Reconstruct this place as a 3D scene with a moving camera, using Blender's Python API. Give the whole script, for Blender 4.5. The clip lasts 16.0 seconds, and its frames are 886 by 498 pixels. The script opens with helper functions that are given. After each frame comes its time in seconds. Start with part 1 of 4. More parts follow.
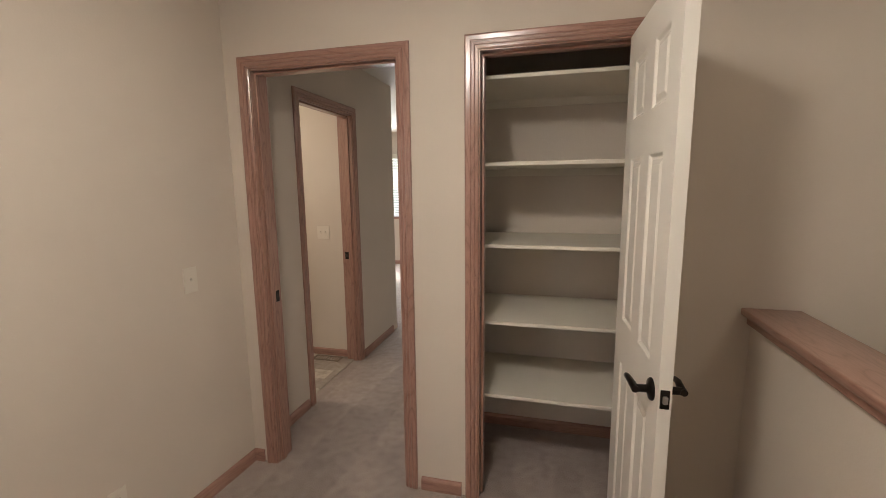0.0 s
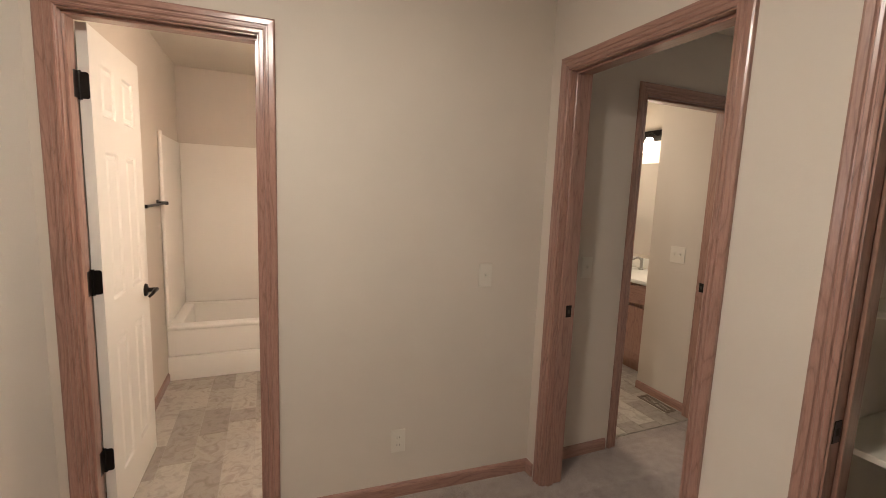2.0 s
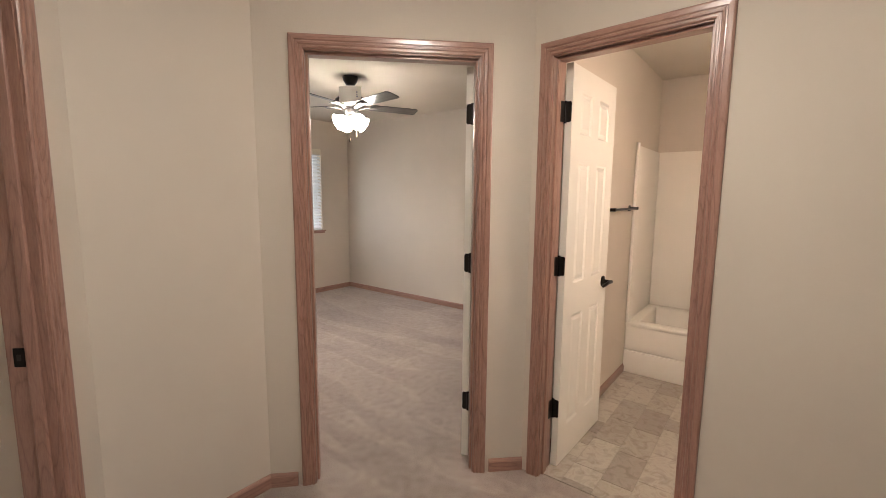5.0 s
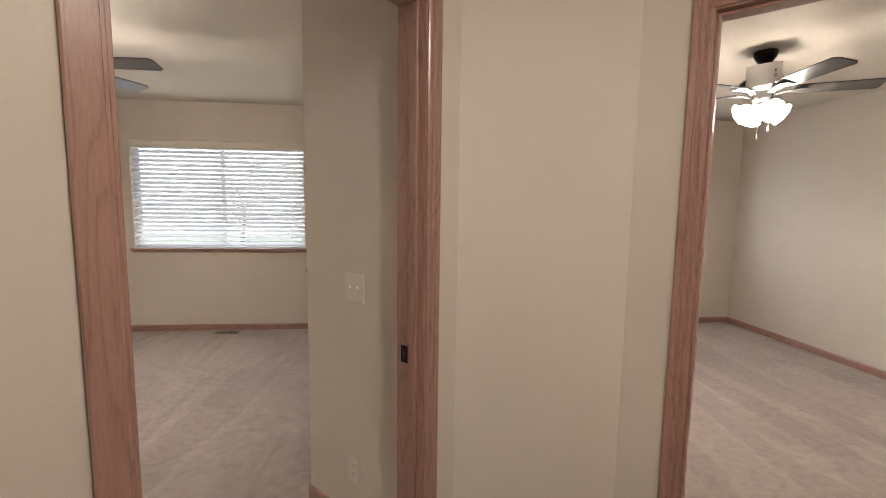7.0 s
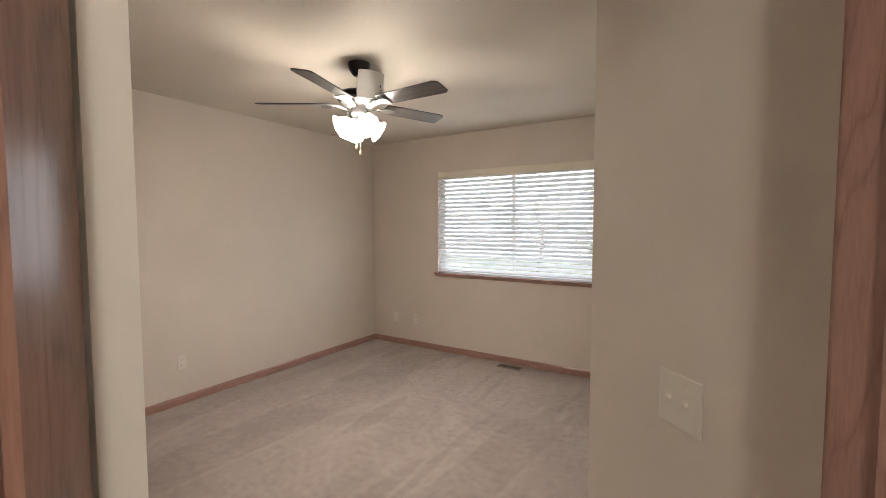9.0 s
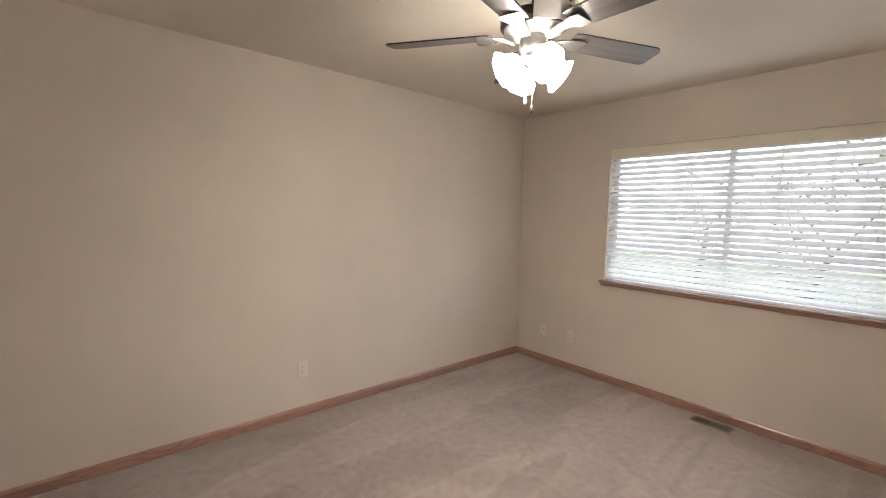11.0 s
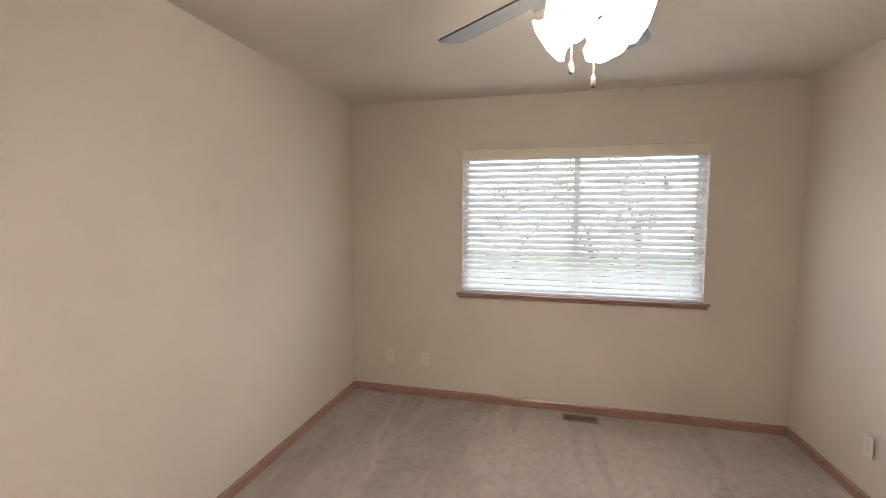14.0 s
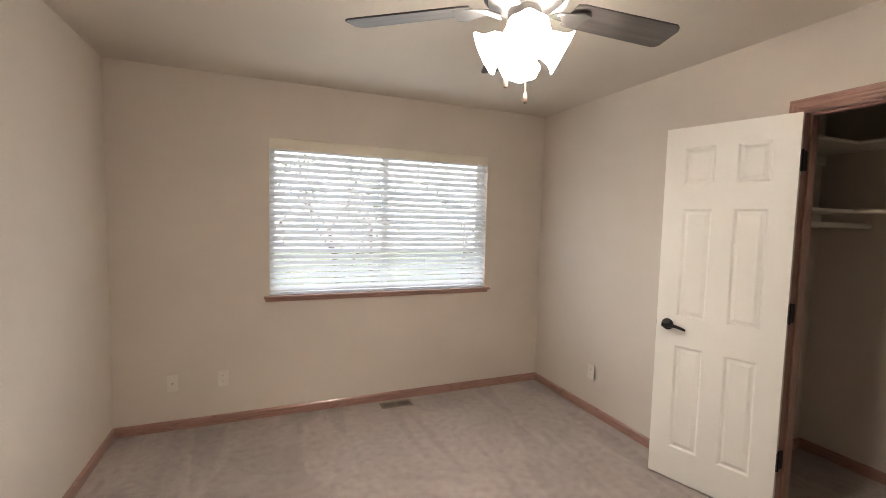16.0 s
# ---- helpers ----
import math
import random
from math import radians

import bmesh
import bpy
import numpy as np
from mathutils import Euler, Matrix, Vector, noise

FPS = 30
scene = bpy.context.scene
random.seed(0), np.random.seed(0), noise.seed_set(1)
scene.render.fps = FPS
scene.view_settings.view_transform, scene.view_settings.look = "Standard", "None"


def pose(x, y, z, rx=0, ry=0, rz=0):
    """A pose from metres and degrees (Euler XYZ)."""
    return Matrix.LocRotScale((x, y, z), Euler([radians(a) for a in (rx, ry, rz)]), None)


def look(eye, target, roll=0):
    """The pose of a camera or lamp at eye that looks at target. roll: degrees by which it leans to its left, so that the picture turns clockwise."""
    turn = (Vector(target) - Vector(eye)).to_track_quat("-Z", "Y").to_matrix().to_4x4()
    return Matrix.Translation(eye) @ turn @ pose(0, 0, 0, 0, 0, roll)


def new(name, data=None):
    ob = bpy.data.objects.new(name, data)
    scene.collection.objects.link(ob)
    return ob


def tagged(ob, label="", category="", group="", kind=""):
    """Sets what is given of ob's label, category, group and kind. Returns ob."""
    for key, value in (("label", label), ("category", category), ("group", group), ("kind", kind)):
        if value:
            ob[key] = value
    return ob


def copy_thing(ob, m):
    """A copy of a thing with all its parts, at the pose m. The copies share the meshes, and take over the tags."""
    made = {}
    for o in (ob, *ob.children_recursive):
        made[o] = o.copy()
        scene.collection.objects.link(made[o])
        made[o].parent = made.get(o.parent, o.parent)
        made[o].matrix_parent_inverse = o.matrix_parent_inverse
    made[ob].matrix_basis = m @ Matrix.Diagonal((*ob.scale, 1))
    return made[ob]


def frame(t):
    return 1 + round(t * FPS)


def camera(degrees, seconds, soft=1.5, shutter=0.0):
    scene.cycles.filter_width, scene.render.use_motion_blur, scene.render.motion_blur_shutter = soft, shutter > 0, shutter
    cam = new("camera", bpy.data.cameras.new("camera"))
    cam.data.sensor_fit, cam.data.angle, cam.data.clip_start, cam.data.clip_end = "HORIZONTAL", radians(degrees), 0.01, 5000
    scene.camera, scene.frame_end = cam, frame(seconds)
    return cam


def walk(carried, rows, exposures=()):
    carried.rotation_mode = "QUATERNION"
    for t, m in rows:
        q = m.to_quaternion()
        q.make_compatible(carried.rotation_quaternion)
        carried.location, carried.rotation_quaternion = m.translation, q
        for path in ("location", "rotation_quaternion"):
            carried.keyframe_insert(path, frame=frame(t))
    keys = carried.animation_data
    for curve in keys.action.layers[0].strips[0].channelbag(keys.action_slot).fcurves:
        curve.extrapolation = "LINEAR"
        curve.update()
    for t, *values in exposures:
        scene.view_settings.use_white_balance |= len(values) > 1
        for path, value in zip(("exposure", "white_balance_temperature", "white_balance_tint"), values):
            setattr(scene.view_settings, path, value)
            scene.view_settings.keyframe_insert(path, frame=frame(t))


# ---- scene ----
cam = camera(92.2, 16.0, soft=0.9)
EXPOSURES = [(0, 1.95), (1, 1.92), (2.5, 1.91), (6.5, 1.9), (8.5, 1.83), (9.5, 1.97), (13, 2.0), (16, 2.02)]
PATH = [
    (0, (0.078, -0.141, 1.496), (-0.422, 1.771, 1.195), -0.6),
    (0.5, (0.188, -0.011, 1.49), (-0.709, 1.753, 1.2), 0.8),
    (1, (0.268, 0.159, 1.502), (-0.994, 1.679, 1.191), 2.1),
    (1.5, (0.321, 0.306, 1.502), (-1.283, 1.456, 1.176), 2.2),
    (2, (0.302, 0.406, 1.465), (-1.527, 1.172, 1.208), 2.2),
    (2.5, (0.205, 0.507, 1.481), (-1.74, 0.914, 1.259), 2.4),
    (3, (0.148, 0.565, 1.47), (-1.838, 0.59, 1.237), 2.8),
    (3.5, (0.177, 0.611, 1.478), (-1.761, 0.173, 1.243), 2.5),
    (3.7, (0.208, 0.629, 1.473), (-1.695, 0.057, 1.244), 2.5),
    (5.8, (0.289, 0.575, 1.394), (-0.895, -1.02, 1.152), -0.1),
    (6, (0.269, 0.505, 1.4), (-0.779, -1.183, 1.167), 0.2),
    (6.5, (0.205, 0.36, 1.409), (-0.425, -1.526, 1.192), 0.9),
    (7, (0.12, 0.246, 1.422), (-0.09, -1.731, 1.209), 0.8),
    (7.5, (0.09, 0.206, 1.433), (0.275, -1.78, 1.281), 1.8),
    (8, (0.127, 0.001, 1.427), (0.639, -1.927, 1.272), 3.0),
    (8.5, (0.174, -0.216, 1.437), (0.956, -2.051, 1.291), 2.3),
    (9, (0.247, -0.488, 1.445), (1.314, -2.176, 1.333), -0.1),
    (9.5, (0.367, -0.697, 1.441), (1.622, -2.25, 1.324), 0.4),
    (10, (0.553, -0.837, 1.446), (2.021, -2.186, 1.288), 1.5),
    (12.5, (1.659, -1.263, 1.498), (3.189, -2.539, 1.324), 1.3),
    (13, (1.878, -1.278, 1.503), (3.087, -2.858, 1.298), 0.6),
    (13.5, (2.069, -1.219, 1.506), (2.873, -3.041, 1.323), 1.0),
    (14, (2.225, -1.2, 1.52), (2.7, -3.136, 1.364), 0.3),
    (14.5, (2.425, -1.219, 1.51), (2.62, -3.204, 1.362), 0.6),
    (15, (2.608, -1.237, 1.507), (2.515, -3.229, 1.352), 1.6),
    (15.5, (2.77, -1.224, 1.491), (2.354, -3.175, 1.344), 2.1),
    (16, (2.898, -1.247, 1.487), (2.141, -3.093, 1.35), 1.4),
]
walk(cam, [(t, look(eye, target, roll)) for t, eye, target, roll in PATH], EXPOSURES)

# ---- world and lights ----
world = bpy.data.worlds.new("world")
scene.world = world
world.use_nodes = True
sky = world.node_tree.nodes.new("ShaderNodeTexSky")
sky.sky_type = "NISHITA"
sky.sun_disc = False
sky.sun_elevation = radians(48)
sky.sun_rotation = radians(20)
world.node_tree.nodes["Background"].inputs["Strength"].default_value = 0.15
world.node_tree.links.new(sky.outputs[0], world.node_tree.nodes["Background"].inputs["Color"])
sun = new("sun", bpy.data.lights.new("sun", "SUN"))
sun.data.energy, sun.data.angle, sun.data.color = 3.0, radians(0.5), (1.0, 0.95, 0.88)
sun.matrix_world = look((4, 11, 13), (0, 0, 0))


def bulb(name, place, watts, radius, color):
    lamp = new(name, bpy.data.lights.new(name, "POINT"))
    lamp.data.energy, lamp.data.shadow_soft_size, lamp.data.color = watts, radius, color
    lamp.location = place
    return lamp


def disc(name, place, watts, wide, color):
    """A round lamp that shines down from the ceiling."""
    lamp = new(name, bpy.data.lights.new(name, "AREA"))
    lamp.data.shape, lamp.data.size, lamp.data.energy, lamp.data.color = "DISK", wide, watts, color
    lamp.location = place
    return lamp


WARM = (1.0, 0.86, 0.70)
FAN_WATTS = 4.4
HALL_WATTS, BATH_WATTS, FAN_GLOW, MASTER_WATTS = 4.4, 7.6, 16.0, 1.6
bulb("hall_lamp", (-0.35, 0.25, 2.30), HALL_WATTS, 0.07, (1.0, 0.92, 0.82))
disc("hall_lamp", (-0.35, 0.25, 2.37), 3.2, 0.26, (1.0, 0.92, 0.82))
# added fill, out of view, that lifts the shaded wall by the stairwell
disc("stair_fill", (1.42, 0.75, 2.37), 0.45, 0.26, (1.0, 0.92, 0.82))
# unseen source with an assumed place, set to light door and tub evenly
bulb("bath_lamp", (-2.05, 0.98, 1.86), BATH_WATTS, 0.10, (1.0, 0.81, 0.69))
# added fill that brightens the north wall beyond the master bath door
disc("master_bath_fill", (-2.35, 2.35, 2.37), 2.6, 0.26, (1.0, 0.87, 0.72))
disc("fan_lamp", (2.122, -2.488, 2.05), FAN_WATTS, 0.11, (1.0, 0.90, 0.80))
disc("fan_lamp", (-2.28, -2.44, 2.05), FAN_WATTS, 0.11, (1.0, 0.90, 0.80))
bulb("master_bath_bulb", (-2.72, 3.52, 1.80), MASTER_WATTS, 0.05, WARM)


DAY_WATTS = 2.0


def daylight(name, place, aim, wide, high, watts):
    """A sky panel standing in a window's opening."""
    lamp = new(name, bpy.data.lights.new(name, "AREA"))
    lamp.data.shape, lamp.data.size, lamp.data.size_y = "RECTANGLE", wide, high
    lamp.data.energy, lamp.data.color = watts, (0.90, 0.96, 1.0)
    lamp.matrix_world = look(place, aim)
    return lamp


daylight("daylight_bedroom", (2.014, -4.55, 1.46), (2.014, -2.0, 1.2), 1.70, 1.05, DAY_WATTS)
daylight("daylight_bedroom", (-2.61, -4.53, 1.46), (-2.61, -2.0, 1.2), 1.70, 1.05, DAY_WATTS)
daylight("daylight_master", (-2.5, 7.30, 1.45), (-2.4, 5.0, 1.2), 1.7, 1.1, 26.0)

# ---- materials ----


def material(name, color, rough=0.6, metal=0.0, spec=0.5):
    m = bpy.data.materials.new(name)
    m.use_nodes = True
    b = m.node_tree.nodes["Principled BSDF"]
    b.inputs["Base Color"].default_value = (*color, 1)
    b.inputs["Roughness"].default_value = rough
    b.inputs["Metallic"].default_value = metal
    b.inputs["Specular IOR Level"].default_value = spec
    return m, m.node_tree.nodes, m.node_tree.links, b


def noisy(nodes, links, scale, detail=4.0, stretch=(1, 1, 1), distort=0.0, world_space=False):
    """A noise on object or world places, stretched."""
    if world_space:
        src = nodes.new("ShaderNodeNewGeometry").outputs["Position"]
    else:
        src = nodes.new("ShaderNodeTexCoord").outputs["Object"]
    mp = nodes.new("ShaderNodeMapping")
    mp.inputs["Scale"].default_value = stretch
    links.new(src, mp.inputs["Vector"])
    n = nodes.new("ShaderNodeTexNoise")
    n.inputs["Scale"].default_value = scale
    n.inputs["Detail"].default_value = detail
    n.inputs["Distortion"].default_value = distort
    links.new(mp.outputs[0], n.inputs["Vector"])
    return n


def ramp(nodes, links, fac, stops):
    r = nodes.new("ShaderNodeValToRGB")
    while len(r.color_ramp.elements) < len(stops):
        r.color_ramp.elements.new(0.5)
    for e, (p, c) in zip(r.color_ramp.elements, stops):
        e.position, e.color = p, (*c, 1)
    links.new(fac, r.inputs["Fac"])
    return r


def mixed(nodes, links, kind, fac, a, b):
    m = nodes.new("ShaderNodeMix")
    m.data_type, m.blend_type = "RGBA", kind
    for value, socket in ((fac, m.inputs[0]), (a, m.inputs[6]), (b, m.inputs[7])):
        if hasattr(value, "is_linked"):
            links.new(value, socket)
        elif isinstance(value, tuple):
            socket.default_value = (*value, 1)
        else:
            socket.default_value = value
    return m.outputs[2]


def bumped(nodes, links, b, heights, strength, distance):
    bump = nodes.new("ShaderNodeBump")
    bump.inputs["Strength"].default_value, bump.inputs["Distance"].default_value = strength, distance
    links.new(heights, bump.inputs["Height"])
    links.new(bump.outputs[0], b.inputs["Normal"])
    return bump


def paint(name, color, rough=0.75, relief=0.12, speckle=140):
    m, n, l, b = material(name, color, rough, 0, 0.3)
    big = noisy(n, l, 1.3, 3, world_space=True)
    shade = ramp(n, l, big.outputs["Fac"], [(0.3, tuple(c * 0.95 for c in color)), (0.7, tuple(min(1, c * 1.03) for c in color))])
    l.new(shade.outputs[0], b.inputs["Base Color"])
    fine = noisy(n, l, speckle, 3, world_space=True)
    bumped(n, l, b, fine.outputs["Fac"], relief, 0.003)
    scuff = noisy(n, l, 6, 5, world_space=True)
    r = n.new("ShaderNodeMapRange")
    r.inputs["To Min"].default_value, r.inputs["To Max"].default_value = rough - 0.1, rough + 0.08
    l.new(scuff.outputs["Fac"], r.inputs["Value"])
    l.new(r.outputs[0], b.inputs["Roughness"])
    return m


def oak(name, along, dark=(0.250, 0.128, 0.097), light=(0.368, 0.206, 0.159)):
    """Stained oak whose grain runs along the object's axis 0, 1 or 2."""
    m, n, l, b = material(name, light, 0.34, 0, 0.5)
    s = [1.0, 1.0, 1.0]
    s[along] = 0.12
    coord = n.new("ShaderNodeTexCoord")
    info = n.new("ShaderNodeObjectInfo")
    shift = n.new("ShaderNodeVectorMath")
    shift.operation = "MULTIPLY_ADD"
    l.new(info.outputs["Random"], shift.inputs[0])
    shift.inputs[1].default_value = (7.0, 7.0, 7.0)
    l.new(coord.outputs["Object"], shift.inputs[2])
    mp = n.new("ShaderNodeMapping")
    mp.inputs["Scale"].default_value = s
    l.new(shift.outputs[0], mp.inputs["Vector"])
    rings = n.new("ShaderNodeTexNoise")
    rings.inputs["Scale"].default_value, rings.inputs["Detail"].default_value = 13.0, 1.5
    l.new(mp.outputs[0], rings.inputs["Vector"])
    saw = n.new("ShaderNodeMath")
    saw.operation = "MULTIPLY"
    saw.inputs[1].default_value = 11.0
    l.new(rings.outputs["Fac"], saw.inputs[0])
    tri = n.new("ShaderNodeMath")
    tri.operation = "PINGPONG"
    tri.inputs[1].default_value = 0.5
    l.new(saw.outputs[0], tri.inputs[0])
    grain = n.new("ShaderNodeTexNoise")
    grain.inputs["Scale"].default_value, grain.inputs["Detail"].default_value = 260.0, 4.0
    l.new(mp.outputs[0], grain.inputs["Vector"])
    mid = tuple((a + c) / 2 for a, c in zip(dark, light))
    c1 = ramp(n, l, tri.outputs[0], [(0.0, tuple(c * 0.86 for c in dark)), (0.10, mid), (0.32, light)])
    c2 = ramp(n, l, grain.outputs["Fac"], [(0.30, dark), (0.62, light)])
    both = mixed(n, l, "MIX", 0.46, c1.outputs[0], c2.outputs[0])
    l.new(both, b.inputs["Base Color"])
    bumped(n, l, b, grain.outputs["Fac"], 0.15, 0.001)
    b.inputs["Coat Weight"].default_value = 0.7
    b.inputs["Coat Roughness"].default_value = 0.19
    return m


WALL = paint("wall_paint", (0.620, 0.552, 0.478))
CEIL = paint("ceiling_paint", (0.63, 0.575, 0.495), 0.85, 0.35, 60)
WHITE = paint("white_paint", (0.78, 0.75, 0.69), 0.42, 0.03, 220)
SHELF = paint("shelf_paint", (0.72, 0.68, 0.59), 0.5, 0.03, 220)
PLATE = material("switch_plastic", (0.66, 0.61, 0.53), 0.35)[0]
OAK_X, OAK_Z = oak("oak_level", 0), oak("oak_upright", 2)
OAK_Y = oak("oak_deep", 1)


def make_carpet():
    m, n, l, b = material("carpet", (0.40, 0.36, 0.33), 0.95, 0, 0.1)
    tuft = noisy(n, l, 170, 5, world_space=True)
    blot = noisy(n, l, 22, 5, world_space=True)
    comb = noisy(n, l, 2.6, 2, (1.0, 0.16, 1.0), 0.4, True)
    patch = noisy(n, l, 1.6, 3, distort=0.8, world_space=True)
    a = ramp(n, l, tuft.outputs["Fac"], [(0.30, (0.262, 0.212, 0.189)), (0.50, (0.412, 0.342, 0.308)), (0.70, (0.575, 0.488, 0.442))])
    c = ramp(n, l, blot.outputs["Fac"], [(0.34, (0.82, 0.81, 0.80)), (0.48, (0.94, 0.932, 0.925)), (0.62, (1.0, 1.0, 1.0)), (0.72, (1.08, 1.075, 1.06))])
    d = ramp(n, l, comb.outputs["Fac"], [(0.40, (0.89, 0.885, 0.88)), (0.488, (0.91, 0.905, 0.90)), (0.506, (1.045, 1.04, 1.03)), (0.60, (0.965, 0.965, 0.96))])
    e = ramp(n, l, patch.outputs["Fac"], [(0.42, (0.88, 0.875, 0.87)), (0.56, (1.0, 1.0, 1.0))])
    x = mixed(n, l, "MULTIPLY", 1.0, a.outputs[0], c.outputs[0])
    x = mixed(n, l, "MULTIPLY", 1.0, x, e.outputs[0])
    l.new(mixed(n, l, "MULTIPLY", 1.0, x, d.outputs[0]), b.inputs["Base Color"])
    h = n.new("ShaderNodeMath")
    h.operation = "ADD"
    l.new(tuft.outputs["Fac"], h.inputs[0])
    l.new(blot.outputs["Fac"], h.inputs[1])
    bumped(n, l, b, h.outputs[0], 0.7, 0.010)
    b.inputs["Sheen Weight"].default_value = 0.2
    return m


CARPET = make_carpet()


def make_vinyl():
    m, n, l, b = material("vinyl_stone", (0.5, 0.45, 0.39), 0.45)
    info = n.new("ShaderNodeObjectInfo")
    tone = ramp(n, l, info.outputs["Random"], [(0.0, (0.30, 0.255, 0.215)), (0.5, (0.42, 0.37, 0.315)), (1.0, (0.52, 0.47, 0.41))])
    vein = noisy(n, l, 14, 8, distort=1.4, world_space=True)
    v = ramp(n, l, vein.outputs["Fac"], [(0.32, (0.70, 0.67, 0.64)), (0.55, (1, 1, 1)), (0.7, (0.88, 0.86, 0.83))])
    l.new(mixed(n, l, "MULTIPLY", 1.0, tone.outputs[0], v.outputs[0]), b.inputs["Base Color"])
    bumped(n, l, b, vein.outputs["Fac"], 0.15, 0.002)
    return m


VINYL = make_vinyl()
GROUT = paint("vinyl_joint", (0.40, 0.36, 0.31), 0.7)
ACRYLIC = material("white_acrylic", (0.83, 0.785, 0.72), 0.38)[0]
BLACK = material("dark_bronze", (0.018, 0.014, 0.012), 0.35, 0.75)[0]
NICKEL = material("brushed_nickel", (0.40, 0.385, 0.365), 0.42, 1.0)[0]
FAN_METAL = material("fan_pewter", (0.20, 0.19, 0.18), 0.48, 1.0)[0]
# near-black that paints the shade inside holes and ducts
DARK = material("hole_shadow", (0.03, 0.025, 0.02), 0.8)[0]
REGISTER = material("register_tan", (0.20, 0.155, 0.12), 0.45, 0.3)[0]
VINYL_WHITE = material("window_vinyl", (0.80, 0.80, 0.78), 0.35)[0]
CHAIN = material("chain_brass", (0.55, 0.48, 0.36), 0.35, 0.9)[0]
KNOB = material("pull_wood", (0.07, 0.045, 0.03), 0.4)[0]
MIRROR = material("mirror_glass", (0.9, 0.9, 0.9), 0.02, 1.0)[0]
VALANCE = paint("valance_cream", (0.74, 0.685, 0.575), 0.45, 0.02, 220)
PAPER = paint("tag_paper", (0.82, 0.81, 0.78), 0.6, 0.02, 300)
INK = material("blue_ink", (0.16, 0.20, 0.34), 0.6)[0]
COUNTER = paint("cultured_marble", (0.78, 0.76, 0.71), 0.2, 0.02)


def make_blade():
    m, n, l, b = material("blade_laminate", (0.05, 0.045, 0.042), 0.36)
    g = noisy(n, l, 30, 5, (0.06, 1, 1))
    r = ramp(n, l, g.outputs["Fac"], [(0.35, (0.028, 0.024, 0.022)), (0.65, (0.075, 0.066, 0.06))])
    l.new(r.outputs[0], b.inputs["Base Color"])
    return m


BLADE = make_blade()


def make_slat():
    m, n, l, b = material("slat_plastic", (0.81, 0.82, 0.83), 0.4)
    t = n.new("ShaderNodeBsdfTranslucent")
    t.inputs["Color"].default_value = (0.86, 0.865, 0.885, 1)
    mix = n.new("ShaderNodeMixShader")
    mix.inputs[0].default_value = 0.48
    l.new(b.outputs[0], mix.inputs[1])
    l.new(t.outputs[0], mix.inputs[2])
    l.new(mix.outputs[0], n["Material Output"].inputs[0])
    return m


SLAT = make_slat()


def make_glass():
    m, n, l, b = material("window_glass", (1, 1, 1), 0.0)
    b.inputs["Transmission Weight"].default_value = 1.0
    b.inputs["IOR"].default_value = 1.05
    return m


GLASS = make_glass()


def glowing(name, color, strength):
    m, n, l, b = material(name, (0.9, 0.88, 0.82), 0.3)
    b.inputs["Emission Color"].default_value = (*color, 1)
    b.inputs["Emission Strength"].default_value = strength
    return m


SHADE = glowing("lit_frosted_glass", (1.0, 0.90, 0.81), FAN_GLOW)
SHADE_BATH = glowing("lit_bath_glass", (1.0, 0.88, 0.70), 3.0)
DOME = glowing("lit_dome", (1.0, 0.88, 0.72), 4.0)


def make_bark():
    m, n, l, b = material("bark", (0.12, 0.095, 0.075), 0.9)
    g = noisy(n, l, 25, 6, (1, 1, 0.2), world_space=True)
    r = ramp(n, l, g.outputs["Fac"], [(0.3, (0.06, 0.048, 0.038)), (0.7, (0.17, 0.14, 0.11))])
    l.new(r.outputs[0], b.inputs["Base Color"])
    bumped(n, l, b, g.outputs["Fac"], 0.6, 0.02)
    return m


def make_leaf(name, a, c, scale):
    m, n, l, b = material(name, a, 0.6)
    geo = n.new("ShaderNodeNewGeometry")
    r = ramp(n, l, geo.outputs["Random Per Island"], [(0, a), (1, c)])
    g = noisy(n, l, scale, 5, world_space=True)
    v = ramp(n, l, g.outputs["Fac"], [(0.3, (0.75, 0.75, 0.72)), (0.7, (1, 1, 1))])
    l.new(mixed(n, l, "MULTIPLY", 1.0, r.outputs[0], v.outputs[0]), b.inputs["Base Color"])
    return m


BARK = make_bark()
LEAF = make_leaf("leaf", (0.20, 0.22, 0.13), (0.34, 0.33, 0.25), 3)
LAWN = make_leaf("lawn", (0.07, 0.11, 0.035), (0.09, 0.12, 0.04), 5)


def make_sky_glow():
    m, n, l, b = material("sky_glow", (0.02, 0.02, 0.02), 1.0, 0, 0)
    g = noisy(n, l, 0.25, 6, (1, 1, 0.7), world_space=True)
    r = ramp(n, l, g.outputs["Fac"], [(0.42, (0.81, 0.80, 0.85)), (0.60, (0.97, 0.965, 1.0))])
    l.new(r.outputs[0], b.inputs["Emission Color"])
    b.inputs["Emission Strength"].default_value = SKY_GLOW_STRENGTH
    return m


# emission of the backdrop plane that stands in for the overexposed outdoors
SKY_GLOW_STRENGTH = 0.98

# ---- mesh helpers ----


def box(bm, x0, x1, y0, y1, z0, z1):
    v = [bm.verts.new(p) for p in ((x0, y0, z0), (x1, y0, z0), (x1, y1, z0), (x0, y1, z0), (x0, y0, z1), (x1, y0, z1), (x1, y1, z1), (x0, y1, z1))]
    return [bm.faces.new([v[i] for i in f]) for f in ((3, 2, 1, 0), (4, 5, 6, 7), (0, 1, 5, 4), (1, 2, 6, 5), (2, 3, 7, 6), (3, 0, 4, 7))]


